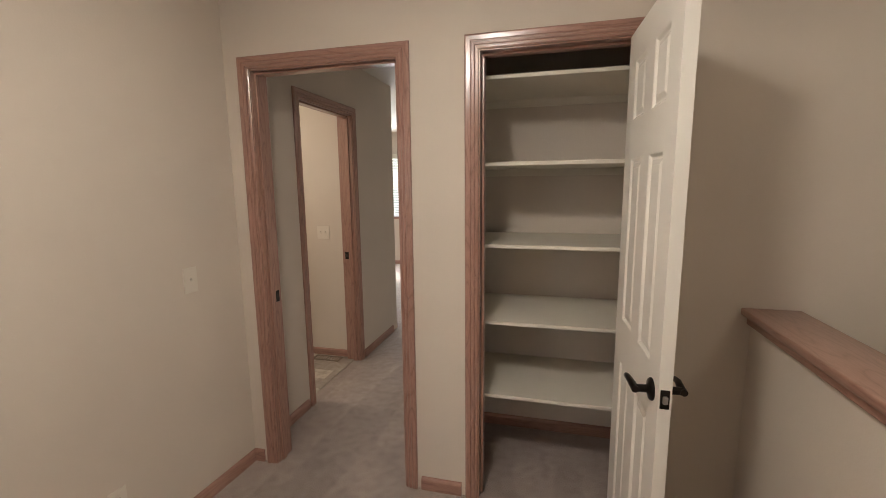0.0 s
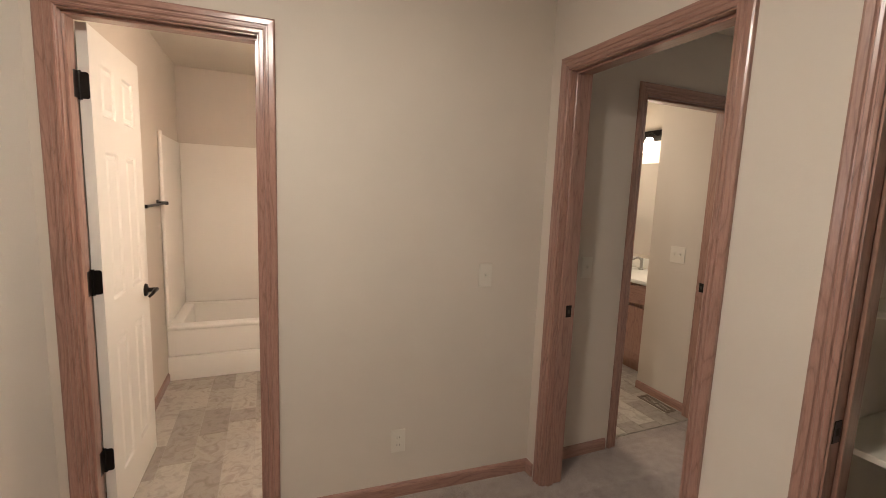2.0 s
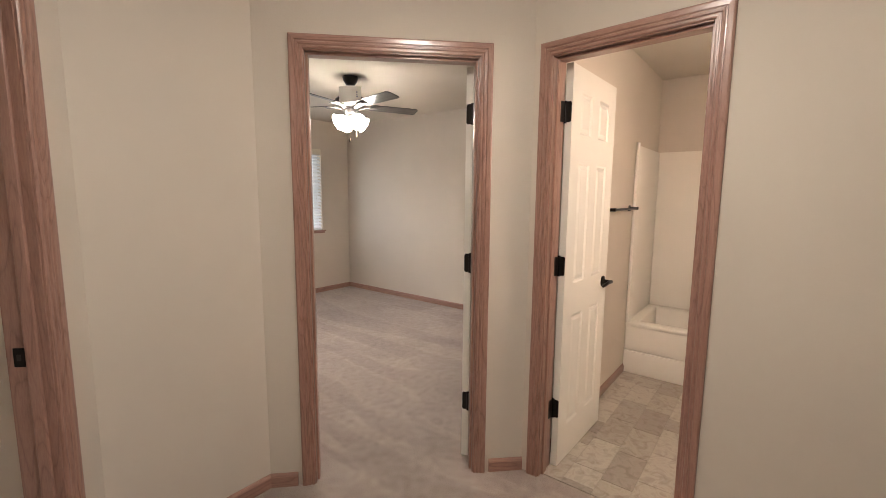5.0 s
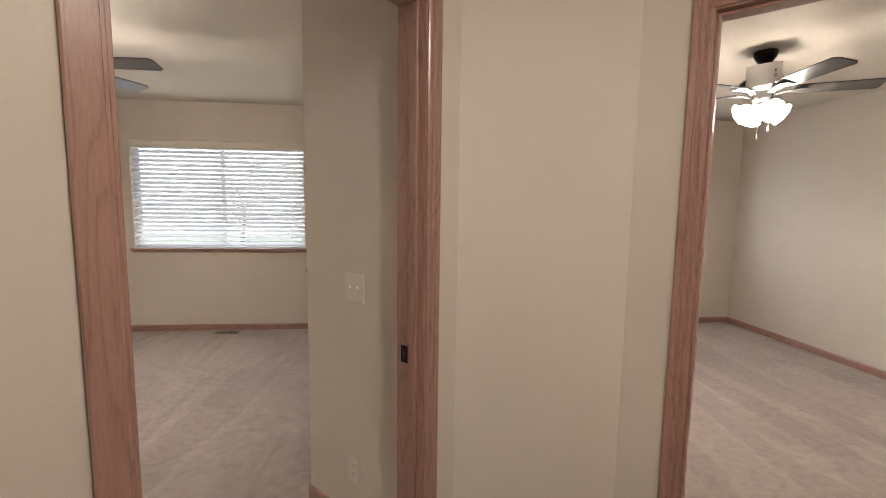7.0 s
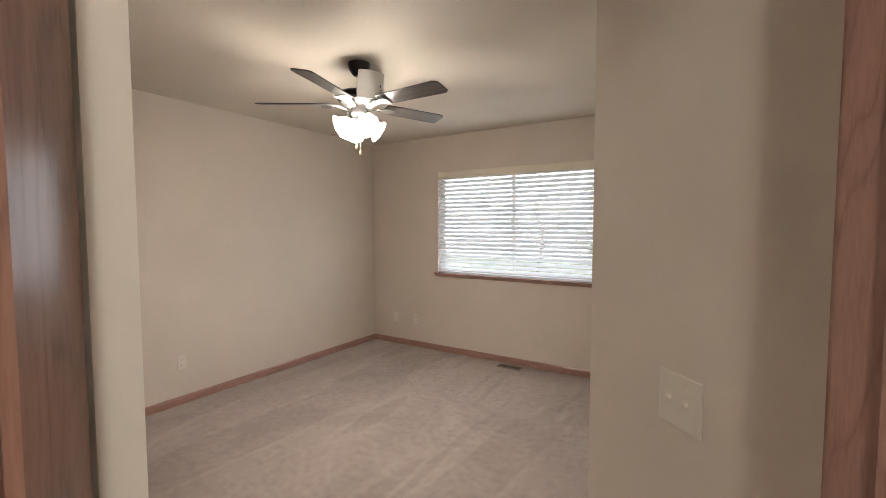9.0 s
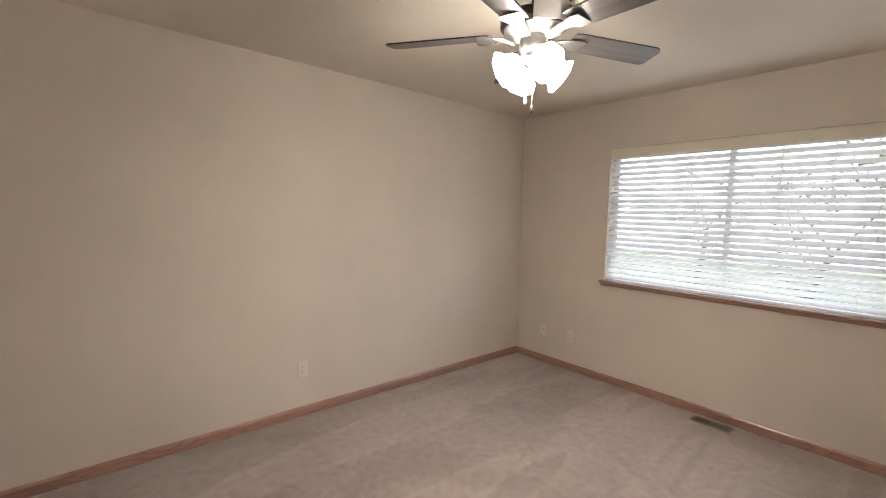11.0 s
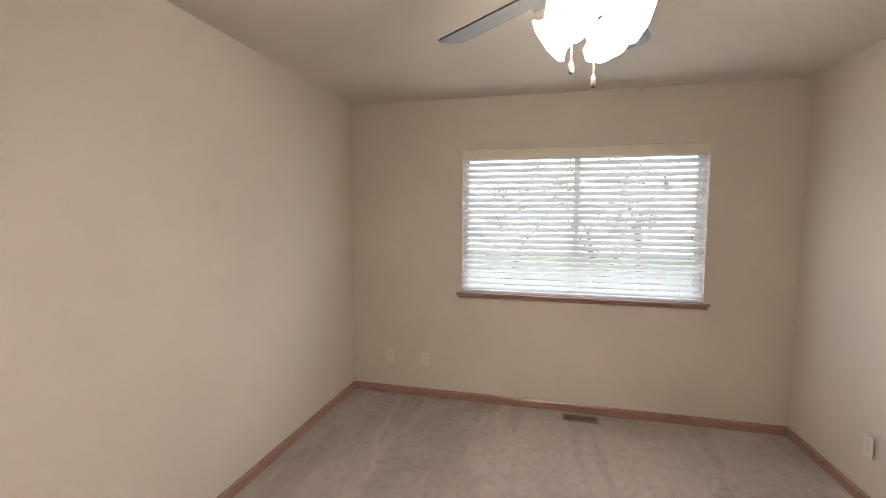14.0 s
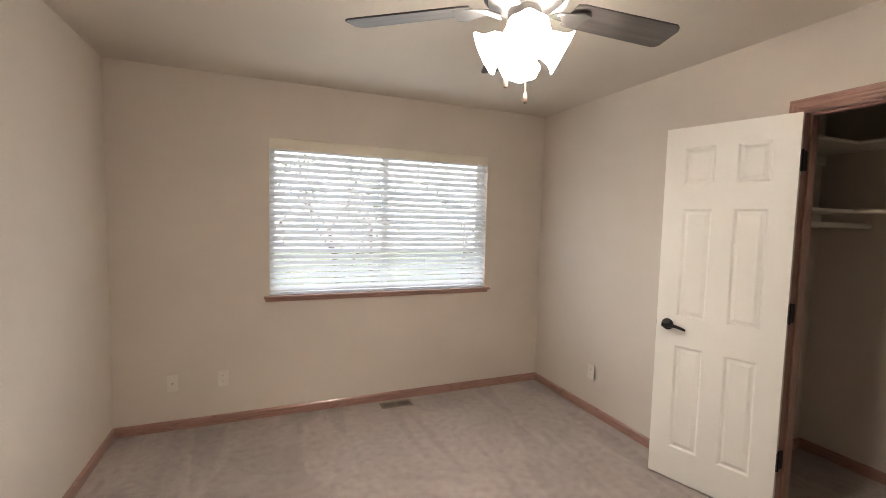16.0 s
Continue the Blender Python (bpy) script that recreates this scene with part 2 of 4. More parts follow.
def soft_box(bm, x0, x1, y0, y1, z0, z1, r=0.003, segments=2):
    tmp = bmesh.new()
    box(tmp, x0, x1, y0, y1, z0, z1)
    bmesh.ops.bevel(tmp, geom=tmp.edges[:], offset=r, segments=segments, affect="EDGES", profile=0.5)
    join(bm, tmp)


def join(bm, tmp):
    made = {v: bm.verts.new(v.co) for v in tmp.verts}
    for f in tmp.faces:
        bm.faces.new([made[v] for v in f.verts])
    tmp.free()


def tube(bm, points, radii, n=10, caps=True):
    """A round tube through points."""
    rings = []
    for i, p in enumerate(points):
        p = Vector(p)
        d = (Vector(points[min(i + 1, len(points) - 1)]) - Vector(points[max(i - 1, 0)])).normalized()
        a = d.orthogonal().normalized() if i == 0 else (side - d * side.dot(d)).normalized()
        side = a
        c = d.cross(a)
        r = radii[i] if isinstance(radii, (list, tuple)) else radii
        rings.append([bm.verts.new(p + r * (math.cos(q) * a + math.sin(q) * c)) for q in [2 * math.pi * k / n for k in range(n)]])
    for a, c in zip(rings, rings[1:]):
        for k in range(n):
            bm.faces.new((a[k], a[(k + 1) % n], c[(k + 1) % n], c[k]))
    if caps:
        bm.faces.new(rings[0][::-1])
        bm.faces.new(rings[-1])


def lathe(bm, profile, n=24, at=Matrix()):
    """Turns a profile of (radius, height) about the z axis of the pose."""
    rings = [[bm.verts.new(at @ Vector((r * math.cos(q), r * math.sin(q), z))) for q in [2 * math.pi * k / n for k in range(n)]] for r, z in profile]
    for a, c in zip(rings, rings[1:]):
        for k in range(n):
            bm.faces.new((a[k], a[(k + 1) % n], c[(k + 1) % n], c[k]))
    if profile[0][0] > 0.0005:
        bm.faces.new(rings[0][::-1])
    if profile[-1][0] > 0.0005:
        bm.faces.new(rings[-1])


def mesh_of(name, bm, mat, smooth=False):
    bmesh.ops.recalc_face_normals(bm, faces=bm.faces[:])
    me = bpy.data.meshes.new(name)
    bm.to_mesh(me)
    bm.free()
    me.materials.append(mat)
    if smooth:
        me.polygons.foreach_set("use_smooth", [True] * len(me.polygons))
        me.set_sharp_from_angle(angle=radians(40))
    return me


def part(name, bm, mat, parent, label="", smooth=False, m=None):
    """Links a bmesh as one mesh object under a thing or a part."""
    ob = new(name, mesh_of(name, bm, mat, smooth))
    if parent:
        ob.parent = parent
    if m:
        ob.matrix_basis = m
    return tagged(ob, label)


def thing(name, m, label, category, group="", kind=""):
    ob = new(name)
    ob.empty_display_size = 0.1
    ob.matrix_basis = m
    return tagged(ob, label, category, group, kind)


def along(p0, p1, z=0.0):
    """The pose of a wall: x from p0 to p1, y into the wall, away from the room."""
    a = math.degrees(math.atan2(p1[1] - p0[1], p1[0] - p0[0]))
    return pose(p0[0], p0[1], z, 0, 0, a)


HIGH, THICK = 2.44, 0.115


def wall(name, p0, p1, holes=(), label="beige painted plaster wall", thick=THICK, lap0=0.0, lap1=0.0, high=HIGH, base=True, mat=None, low=0.0):
    """A wall on the left of the way from p0 to p1, with openings (from, to, bottom, top), and its oak baseboard."""
    length = math.dist(p0, p1)
    bm = bmesh.new()
    edges = sorted(holes)
    x = -lap0
    for a, c, bottom, top in edges:
        box(bm, x, a, 0, thick, low, high)
        if bottom > 0.01:
            box(bm, a, c, 0, thick, low, bottom)
        if top < high:
            box(bm, a, c, 0, thick, top, high)
        x = c
    box(bm, x, length + lap1, 0, thick, low, high)
    ob = part(name, bm, mat or WALL, None, label, m=along(p0, p1))
    tagged(ob, kind="structure", category="wall")
    if base:
        x = 0.0
        for a, c, bottom, top in edges + [(length, length, 0, 9)]:
            if bottom > 0.01:
                continue
            gap = 0.066 if c > a else 0.0
            if a - gap - x > 0.03:
                baseboard(p0, p1, x, a - gap)
            x = c + gap
    return ob


def baseboard(p0, p1, a, c, mat=None):
    bm = bmesh.new()
    profile = [(0.0, 0.0), (-0.013, 0.0), (-0.013, 0.050), (-0.010, 0.058), (-0.006, 0.064), (0.0, 0.066)]
    ends = [[bm.verts.new((x, y, z)) for y, z in profile] for x in (a, c)]
    for k in range(len(profile) - 1):
        bm.faces.new((ends[0][k], ends[0][k + 1], ends[1][k + 1], ends[1][k]))
    bm.faces.new(ends[0])
    bm.faces.new(ends[1][::-1])
    ob = part("baseboard", bm, OAK_X, None, "stained oak baseboard along the wall", m=along(p0, p1))
    return tagged(ob, category="baseboard", kind="structure")


CASING = [(0.0, 0.0), (0.0, 0.008), (0.004, 0.011), (0.010, 0.011), (0.012, 0.008), (0.016, 0.008), (0.019, 0.013), (0.027, 0.014), (0.029, 0.0115), (0.033, 0.0115), (0.036, 0.0155), (0.052, 0.0165), (0.058, 0.014), (0.060, 0.010), (0.060, 0.0)]


PLAIN = [(0.0, 0.0), (0.0, 0.009), (0.003, 0.012), (0.008, 0.012), (0.010, 0.014), (0.057, 0.015), (0.060, 0.012), (0.060, 0.0)]


def casing(parent, s0, s1, top, y, out, plain=False):
    """Three mitred casing boards round an opening, on the wall's face y, proud towards out (-1 or 1)."""
    rv = 0.005
    corners = (
        ("casing", OAK_Z, lambda u: (s0 - rv - u, 0.0), lambda u: (s0 - rv - u, top + rv + u)),
        ("casing", OAK_X, lambda u: (s0 - rv - u, top + rv + u), lambda u: (s1 + rv + u, top + rv + u)),
        ("casing", OAK_Z, lambda u: (s1 + rv + u, top + rv + u), lambda u: (s1 + rv + u, 0.0)),
    )
    for number, (name, mat, start, end) in enumerate(corners):
        bm = bmesh.new()
        rows = []
        shape = PLAIN if plain and number == 0 else CASING
        for f in (start, end):
            rows.append([bm.verts.new((f(u)[0], y + out * v, f(u)[1])) for u, v in shape])
        for k in range(len(shape) - 1):
            bm.faces.new((rows[0][k], rows[0][k + 1], rows[1][k + 1], rows[1][k]))
        bm.faces.new(rows[0])
        bm.faces.new(rows[1][::-1])
        part(name, bm, mat, parent)


def doorway(name, p0, p1, s0, s1, label, top=2.035, strike=None, stop_at=0.06, inner=True, thick=THICK, plain=False, outward=False):
    """The oak frame of a door: casings on both faces, jambs, stops and the strike plate. Rough opening: 0.02 wider."""
    door = thing(name, along(p0, p1), label, "door frame", kind="structure")
    for a, c, z0, z1, mat in ((s0 - 0.019, s0, 0, top, OAK_Z), (s1, s1 + 0.019, 0, top, OAK_Z), (s0 - 0.019, s1 + 0.019, top, top + 0.019, OAK_X)):
        bm = bmesh.new()
        box(bm, a, c, -0.001, thick + 0.001, z0, z1)
        part("jamb", bm, mat, door)
    for a, c, z0, z1, mat in ((s0, s0 + 0.011, 0, top - 0.011, OAK_Z), (s1 - 0.011, s1, 0, top - 0.011, OAK_Z), (s0, s1, top - 0.011, top, OAK_X)):
        bm = bmesh.new()
        soft_box(bm, a, c, stop_at - 0.035, stop_at, z0, z1, 0.002, 1)
        part("stop", bm, mat, door)
    casing(door, s0, s1, top, 0.0, -1, plain)
    if inner:
        casing(door, s0, s1, top, thick, 1)
    if strike:
        x = s0 if strike < 0 else s1
        at = stop_at - 0.079 if outward else stop_at
        bm = bmesh.new()
        soft_box(bm, x - 0.002, x + 0.002, at + 0.008, at + 0.040, 0.885, 0.945, 0.0015, 1)
        plate = part("strike_plate", bm, BLACK, door, "dark bronze strike plate")
        # the hole is a thin dark block, its shade given by colour
        bm = bmesh.new()
        box(bm, x - 0.0026, x + 0.0026, at + 0.018, at + 0.030, 0.905, 0.925)
        part("latch_hole_shadow", bm, DARK, plate)
    return door


def rough(s0, s1, top=2.035):
    return (s0 - 0.019, s1 + 0.019, 0.0, top + 0.019)


def lever(parent, x, z, y, out, way):
    """A dark lever handle: rosette, neck and a curved arm pointing along way."""
    bm = bmesh.new()
    at = Matrix.Translation((x, y, z)) @ pose(0, 0, 0, -90 * out, 0, 0)
    lathe(bm, [(0.033, 0.0), (0.033, 0.004), (0.029, 0.009), (0.016, 0.012), (0.0115, 0.016), (0.0115, 0.045)], 24, at)
    handle = part("lever_handle", bm, BLACK, parent, "dark bronze lever handle", True)
    bm = bmesh.new()
    yo = y + out * 0.048
    tube(bm, [(x - way * 0.012, yo, z), (x + way * 0.02, yo, z + 0.001), (x + way * 0.055, yo + out * 0.004, z + 0.004), (x + way * 0.085, yo + out * 0.004, z - 0.001), (x + way * 0.112, yo - out * 0.004, z - 0.011)], [0.0105, 0.0115, 0.0095, 0.0085, 0.006], 12)
    part("lever_arm", bm, BLACK, handle, "", True)
    return handle


def rounded_plate(bm, x0, x1, y0, y1, z0, z1, r=0.009):
    """A thin plate across x with round corners."""
    tmp = bmesh.new()
    box(tmp, x0, x1, y0, y1, z0, z1)
    thin = [e for e in tmp.edges if abs(e.verts[0].co.x - e.verts[1].co.x) > 1e-5]
    bmesh.ops.bevel(tmp, geom=thin, offset=r, segments=4, affect="EDGES", profile=0.5)
    join(bm, tmp)


def door_leaf(parent, width, m, flip=1, levers=True, lever_low=0.915):
    """A white six-panel door: hinge edge at x = 0, from y = 0 to 0.035 times flip."""
    bm = bmesh.new()
    st = 0.105 if width < 0.68 else 0.115
    mid = 0.10
    pw = (width - 2 * st - mid) / 2
    xs = [0.0, st, st + pw, st + pw + mid, width - st, width]
    zs = [0.012, 0.20, 0.80, 0.97, 1.58, 1.715, 1.92, 2.032]
    fields = []
    for y in (0.0, 0.035):
        g = [[bm.verts.new((x, y * flip, z)) for z in zs] for x in xs]
        for i in range(5):
            for k in range(7):
                f = bm.faces.new((g[i][k], g[i + 1][k], g[i + 1][k + 1], g[i][k + 1]))
                if i in (1, 3) and k in (1, 3, 5):
                    fields.append(f)
        if y == 0.0:
            g0 = g
    rim = lambda q: [q[i][0] for i in range(6)] + [q[5][k] for k in range(1, 8)] + [q[i][7] for i in range(4, -1, -1)] + [q[0][k] for k in range(6, 0, -1)]
    a, c = rim(g0), rim(g)
    for i in range(len(a)):
        j = (i + 1) % len(a)
        bm.faces.new((a[i], a[j], c[j], c[i]))
    bmesh.ops.recalc_face_normals(bm, faces=bm.faces[:])
    bmesh.ops.inset_individual(bm, faces=fields, thickness=0.006, depth=-0.002)
    bmesh.ops.inset_individual(bm, faces=fields, thickness=0.009, depth=-0.006)
    bmesh.ops.inset_individual(bm, faces=fields, thickness=0.010, depth=0.0)
    bmesh.ops.inset_individual(bm, faces=fields, thickness=0.022, depth=0.006)
    leaf = part("door_leaf", bm, WHITE, parent, "white six-panel door leaf standing open", m=m)
    if levers:
        for y, out in ((0.0, -flip), (0.035 * flip, flip)):
            lever(leaf, width - 0.062, lever_low, y, out, -1)
    for z in (0.325, 1.07, 1.81):
        bm = bmesh.new()
        y0, y1 = sorted((-0.003 * flip, 0.033 * flip))
        rounded_plate(bm, -0.0022, 0.001, y0, y1, z - 0.048, z + 0.048)
        part("hinge_plate", bm, BLACK, leaf, "dark bronze hinge plate")
    bm = bmesh.new()
    y0, y1 = sorted((0.005 * flip, 0.030 * flip))
    soft_box(bm, width - 0.001, width + 0.0015, y0, y1, lever_low - 0.028, lever_low + 0.028, 0.001, 1)
    latch = part("latch_plate", bm, BLACK, leaf, "dark bronze latch plate")
    bm = bmesh.new()
    y0, y1 = sorted((0.011 * flip, 0.024 * flip))
    soft_box(bm, width, width + 0.010, y0, y1, lever_low - 0.011, lever_low + 0.011, 0.002, 1)
    part("latch_bolt", bm, NICKEL, latch)
    return leaf


def hinges(door, x, y, into, out):
    """Three dark butt hinges on the jamb at x; into: along the jamb face; out: where the barrel stands."""
    for z in (0.325, 1.07, 1.81):
        bm = bmesh.new()
        ya, yb = sorted((y, y - out * 0.040))
        rounded_plate(bm, x - 0.002 + 0.001 * into, x + 0.002 + 0.001 * into, ya, yb, z - 0.048, z + 0.048)
        h = part("hinge", bm, BLACK, door, "dark bronze butt hinge")
        bm = bmesh.new()
        tube(bm, [(x + into * 0.004, y + out * 0.006, z - 0.052), (x + into * 0.004, y + out * 0.006, z + 0.052)], 0.0075, 12)
        part("barrel", bm, BLACK, h, "", True)


def switch(p0, p1, s, z, gangs, group="light switches"):
    """A toggle switch plate on a wall."""
    w = 0.070 + 0.046 * (gangs - 1)
    sw = thing("light_switch", along(p0, p1) @ pose(s, 0, z), "ivory plastic %s toggle light switch on the wall" % ("single" if gangs == 1 else "double"), "switch", group)
    bm = bmesh.new()
    soft_box(bm, -w / 2, w / 2, -0.006, 0.0, -0.0575, 0.0575, 0.003, 2)
    part("cover_plate", bm, PLATE, sw)
    for g in range(gangs):
        x = (g - (gangs - 1) / 2) * 0.046
        bm = bmesh.new()
        soft_box(bm, x - 0.005, x + 0.005, -0.0068, -0.004, -0.012, 0.012, 0.0006, 1)
        tmp = bmesh.new()
        box(tmp, -0.004, 0.004, -0.012, 0.0, -0.005, 0.005)
        bmesh.ops.bevel(tmp, geom=tmp.edges[:], offset=0.001, segments=1, affect="EDGES")
        bmesh.ops.transform(tmp, matrix=pose(x, -0.006, 0.002, -25), verts=tmp.verts[:])
        join(bm, tmp)
        part("toggle", bm, PLATE, sw)
        for dz in (-0.030, 0.030):
            bm = bmesh.new()
            lathe(bm, [(0.003, 0.0), (0.0028, 0.0012)], 10, pose(x, -0.006, dz, 90))
            part("screw", bm, PLATE, sw)
    return sw


def outlet(p0, p1, s, z, duplex=True):
    """A wall outlet with its plate."""
    o = thing("wall_outlet", along(p0, p1) @ pose(s, 0, z), "ivory plastic %s low on the wall" % ("duplex wall outlet" if duplex else "cable jack plate"), "outlet", "wall outlets")
    bm = bmesh.new()
    soft_box(bm, -0.035, 0.035, -0.006, 0.0, -0.0575, 0.0575, 0.003, 2)
    part("cover_plate", bm, PLATE, o)
    if duplex:
        for dz in (-0.0195, 0.0195):
            bm = bmesh.new()
            lathe(bm, [(0.0165, 0.0), (0.016, 0.0018)], 20, pose(0, -0.006, dz, 90))
            r = part("receptacle", bm, PLATE, o)
            # slots are not cut: raised dark slips paint the shade in them
            for dx in (-0.006, 0.006):
                bm = bmesh.new()
                box(bm, dx - 0.001, dx + 0.001, -0.0082, -0.0074, dz - 0.004, dz + 0.005)
                part("slot_shadow", bm, DARK, r)
    else:
        bm = bmesh.new()
        lathe(bm, [(0.006, 0.0), (0.006, 0.006), (0.004, 0.010)], 12, pose(0, -0.006, 0, 90))
        part("jack", bm, NICKEL, o)
    return o


def register(name, x, y, z, turn, length=0.255, wide=0.10):
    """A floor register with its slats over a dark plate that paints the duct's shade."""
    r = thing(name, pose(x, y, z, 0, 0, turn), "tan metal floor register set in the floor", "floor vent")
    bm = bmesh.new()
    box(bm, -length / 2 + 0.012, length / 2 - 0.012, -wide / 2 + 0.012, wide / 2 - 0.012, 0.0005, 0.0015)
    part("duct_shadow", bm, DARK, r)
    bm = bmesh.new()
    for a, b_, c, d in ((-length / 2, length / 2, -wide / 2, -wide / 2 + 0.016), (-length / 2, length / 2, wide / 2 - 0.016, wide / 2), (-length / 2, -length / 2 + 0.016, -wide / 2 + 0.016, wide / 2 - 0.016), (length / 2 - 0.016, length / 2, -wide / 2 + 0.016, wide / 2 - 0.016), (-0.007, 0.007, -wide / 2 + 0.016, wide / 2 - 0.016)):
        soft_box(bm, a, b_, c, d, 0.001, 0.007, 0.001, 1)
    part("frame", bm, REGISTER, r)
    n = 16
    me = None
    for k in range(n):
        px = -length / 2 + 0.022 + k * (length - 0.044) / (n - 1)
        if abs(px) < 0.009:
            continue
        if me is None:
            bm = bmesh.new()
            box(bm, -0.002, 0.002, -wide / 2 + 0.016, wide / 2 - 0.016, 0.0, 0.004)
            me = mesh_of("slat", bm, REGISTER)
        s = new("slat", me)
        s.parent = r
        s.matrix_basis = pose(px, 0, 0.0025, 0, 35 if px < 0 else -35, 0)
    return r


# ---- the plan ----
NW, NE = (-1.485, 1.69), (1.95, 1.69)
SWW = (-1.605, -0.33)
SWS = (-0.715, -1.215)
SES = (-0.085, -1.215)
SEE = (0.80, -0.33)
R2 = dict(w=0.565, e=3.85, s=-4.566, n=-0.30)
R1 = dict(w=-3.97, e=-0.60, s=-4.55, n=-0.40)

# floors
bm = bmesh.new()
box(bm, -4.6, 4.4, -4.75, 8.0, -0.20, -0.0)
floor = tagged(part("floor", bm, CARPET, None, "greyish beige cut-pile carpet with vacuum tracks"), category="floor", kind="structure")

# ceiling
bm = bmesh.new()
box(bm, -4.6, 4.4, -4.75, 8.0, HIGH, HIGH + 0.12)
tagged(part("ceiling", bm, CEIL, None, "pale beige textured ceiling"), category="ceiling", kind="structure")

# hall
A0, A1 = -1.338 - NW[0], -0.606 - NW[0]
C0, C1 = -0.234 - NW[0], 0.376 - NW[0]
wall("wall_north", NW, NE, [rough(A0, A1), rough(C0, C1)], lap0=0.12, lap1=0.2)
B0, B1 = 0.100, 0.716
wall("wall_west", SWW, NW, [rough(B0, B1)], lap0=0.0, lap1=0.0)
E0 = 0.151 + 0.065
E1 = E0 + 0.777
wall("wall_southwest", SWS, SWW, [rough(E0, E1)], lap0=0.03, lap1=0.0)
wall("wall_south", SES, SWS, lap0=0.03, lap1=0.03)
F0, F1 = 0.295, 1.077
wall("wall_southeast", SEE, SES, [rough(F0, F1)], lap0=0.0, lap1=0.03)

doorway("door_1", NW, NE, A0, A1, "stained oak door frame to the corridor", strike=-1)
d2 = doorway("door_2", NW, NE, C0, C1, "stained oak frame and open white door of the linen closet", strike=-1, stop_at=0.075, outward=True)
door_leaf(d2, 0.606, pose(C1 - 0.002, -0.006, 0, 0, 0, -87), flip=-1, lever_low=0.90)
hinges(d2, C1, -0.004, -1, -1)
d3 = doorway("door_3", SWW, NW, B0, B1, "stained oak frame and open white door of the bathroom", strike=1)
door_leaf(d3, 0.610, pose(B0 + 0.002, THICK + 0.006, 0, 0, 0, 92), flip=-1)
hinges(d3, B0, THICK + 0.002, 1, 1)
d4 = doorway("door_4", SWS, SWW, E0, E1, "stained oak frame and open white door of the first bedroom", strike=-1)
door_leaf(d4, 0.771, pose(E1 - 0.002, THICK + 0.006, 0, 0, 0, 62), flip=1)
hinges(d4, E1, THICK + 0.002, -1, 1)
d5 = doorway("door_5", SEE, SES, F0, F1, "stained oak frame and open white door of the second bedroom", strike=1, plain=True)
door_leaf(d5, 0.776, pose(F0 + 0.002, THICK + 0.006, 0, 0, 0, 128), flip=-1)
hinges(d5, F0, THICK + 0.002, 1, 1)

switch(SWW, NW, 1.722, 1.08, 1)
outlet(SWW, NW, 1.308, 0.285)

# half wall over the stairwell
bm = bmesh.new()
box(bm, 0.825, 0.945, -0.30, 1.69, 0.0, 0.984)
half = tagged(part("half_wall", bm, WALL, None, "low beige half wall beside the stairwell"), category="half wall", kind="structure")
bm = bmesh.new()
soft_box(bm, 0.785, 0.985, -0.30, 1.688, 0.986, 1.014, 0.006, 3)
tagged(part("wall_cap", bm, OAK_Y, None, "stained oak cap board on the half wall", True), category="wall cap", kind="structure")
bm = bmesh.new()
soft_box(bm, 0.808, 0.824, -0.30, 1.688, 0.950, 0.985, 0.004, 2)
tagged(part("trim", bm, OAK_Y, None, "stained oak moulding under the cap board"), category="trim", kind="structure")
wall("wall_stair_east", (1.95, 1.69), (1.95, -0.30), base=False, lap0=0.115, lap1=0.0)
wall("wall_stair_south", (1.95, -0.185), (0.80, -0.185), base=False, lap1=0.0)

dome = thing("ceiling_light", pose(-0.35, 0.25, HIGH), "frosted glass dome light on the ceiling", "ceiling lamp", "ceiling lights")
bm = bmesh.new()
lathe(bm, [(0.15, 0.0), (0.15, -0.018), (0.135, -0.024)], 32)
part("base_ring", bm, BLACK, dome, "dark bronze base ring", True)
bm = bmesh.new()
lathe(bm, [(0.132, -0.025), (0.125, -0.035), (0.10, -0.052), (0.06, -0.062), (0.0, -0.065)], 32)
part("dome", bm, DOME, dome, "lit frosted glass dome", True)
# unseen dome added to carry the stairwell fill light
copy_thing(dome, pose(1.42, 0.75, HIGH))
# unseen dome, added above the master bath fill
copy_thing(dome, pose(-2.35, 2.35, HIGH))

# linen closet
wall("wall_closet_west", (-0.33, 1.805), (-0.33, 2.36), lap1=0.115, thick=0.10)
wall("wall_closet_north", (-0.33, 2.36), (0.47, 2.36), lap1=0.115)
wall("wall_closet_east", (0.47, 2.36), (0.47, 1.805))
for z in (0.467, 0.842, 1.214, 1.593, 1.970):
    shelf = thing("closet_shelf", pose(0.07, 1.83, z), "white painted closet shelf on cleats", "shelf", "linen closet shelves")
    bm = bmesh.new()
    soft_box(bm, -0.398, 0.398, 0.0, 0.528, -0.018, 0.0, 0.002, 1)
    part("board", bm, SHELF, shelf)
    for x0, x1, y0, y1 in ((-0.398, 0.398, 0.510, 0.528), (-0.399, -0.381, 0.03, 0.509), (0.381, 0.399, 0.03, 0.509)):
        bm = bmesh.new()
        box(bm, x0, x1, y0, y1, -0.057, -0.0185)
        part("cleat", bm, SHELF, shelf)

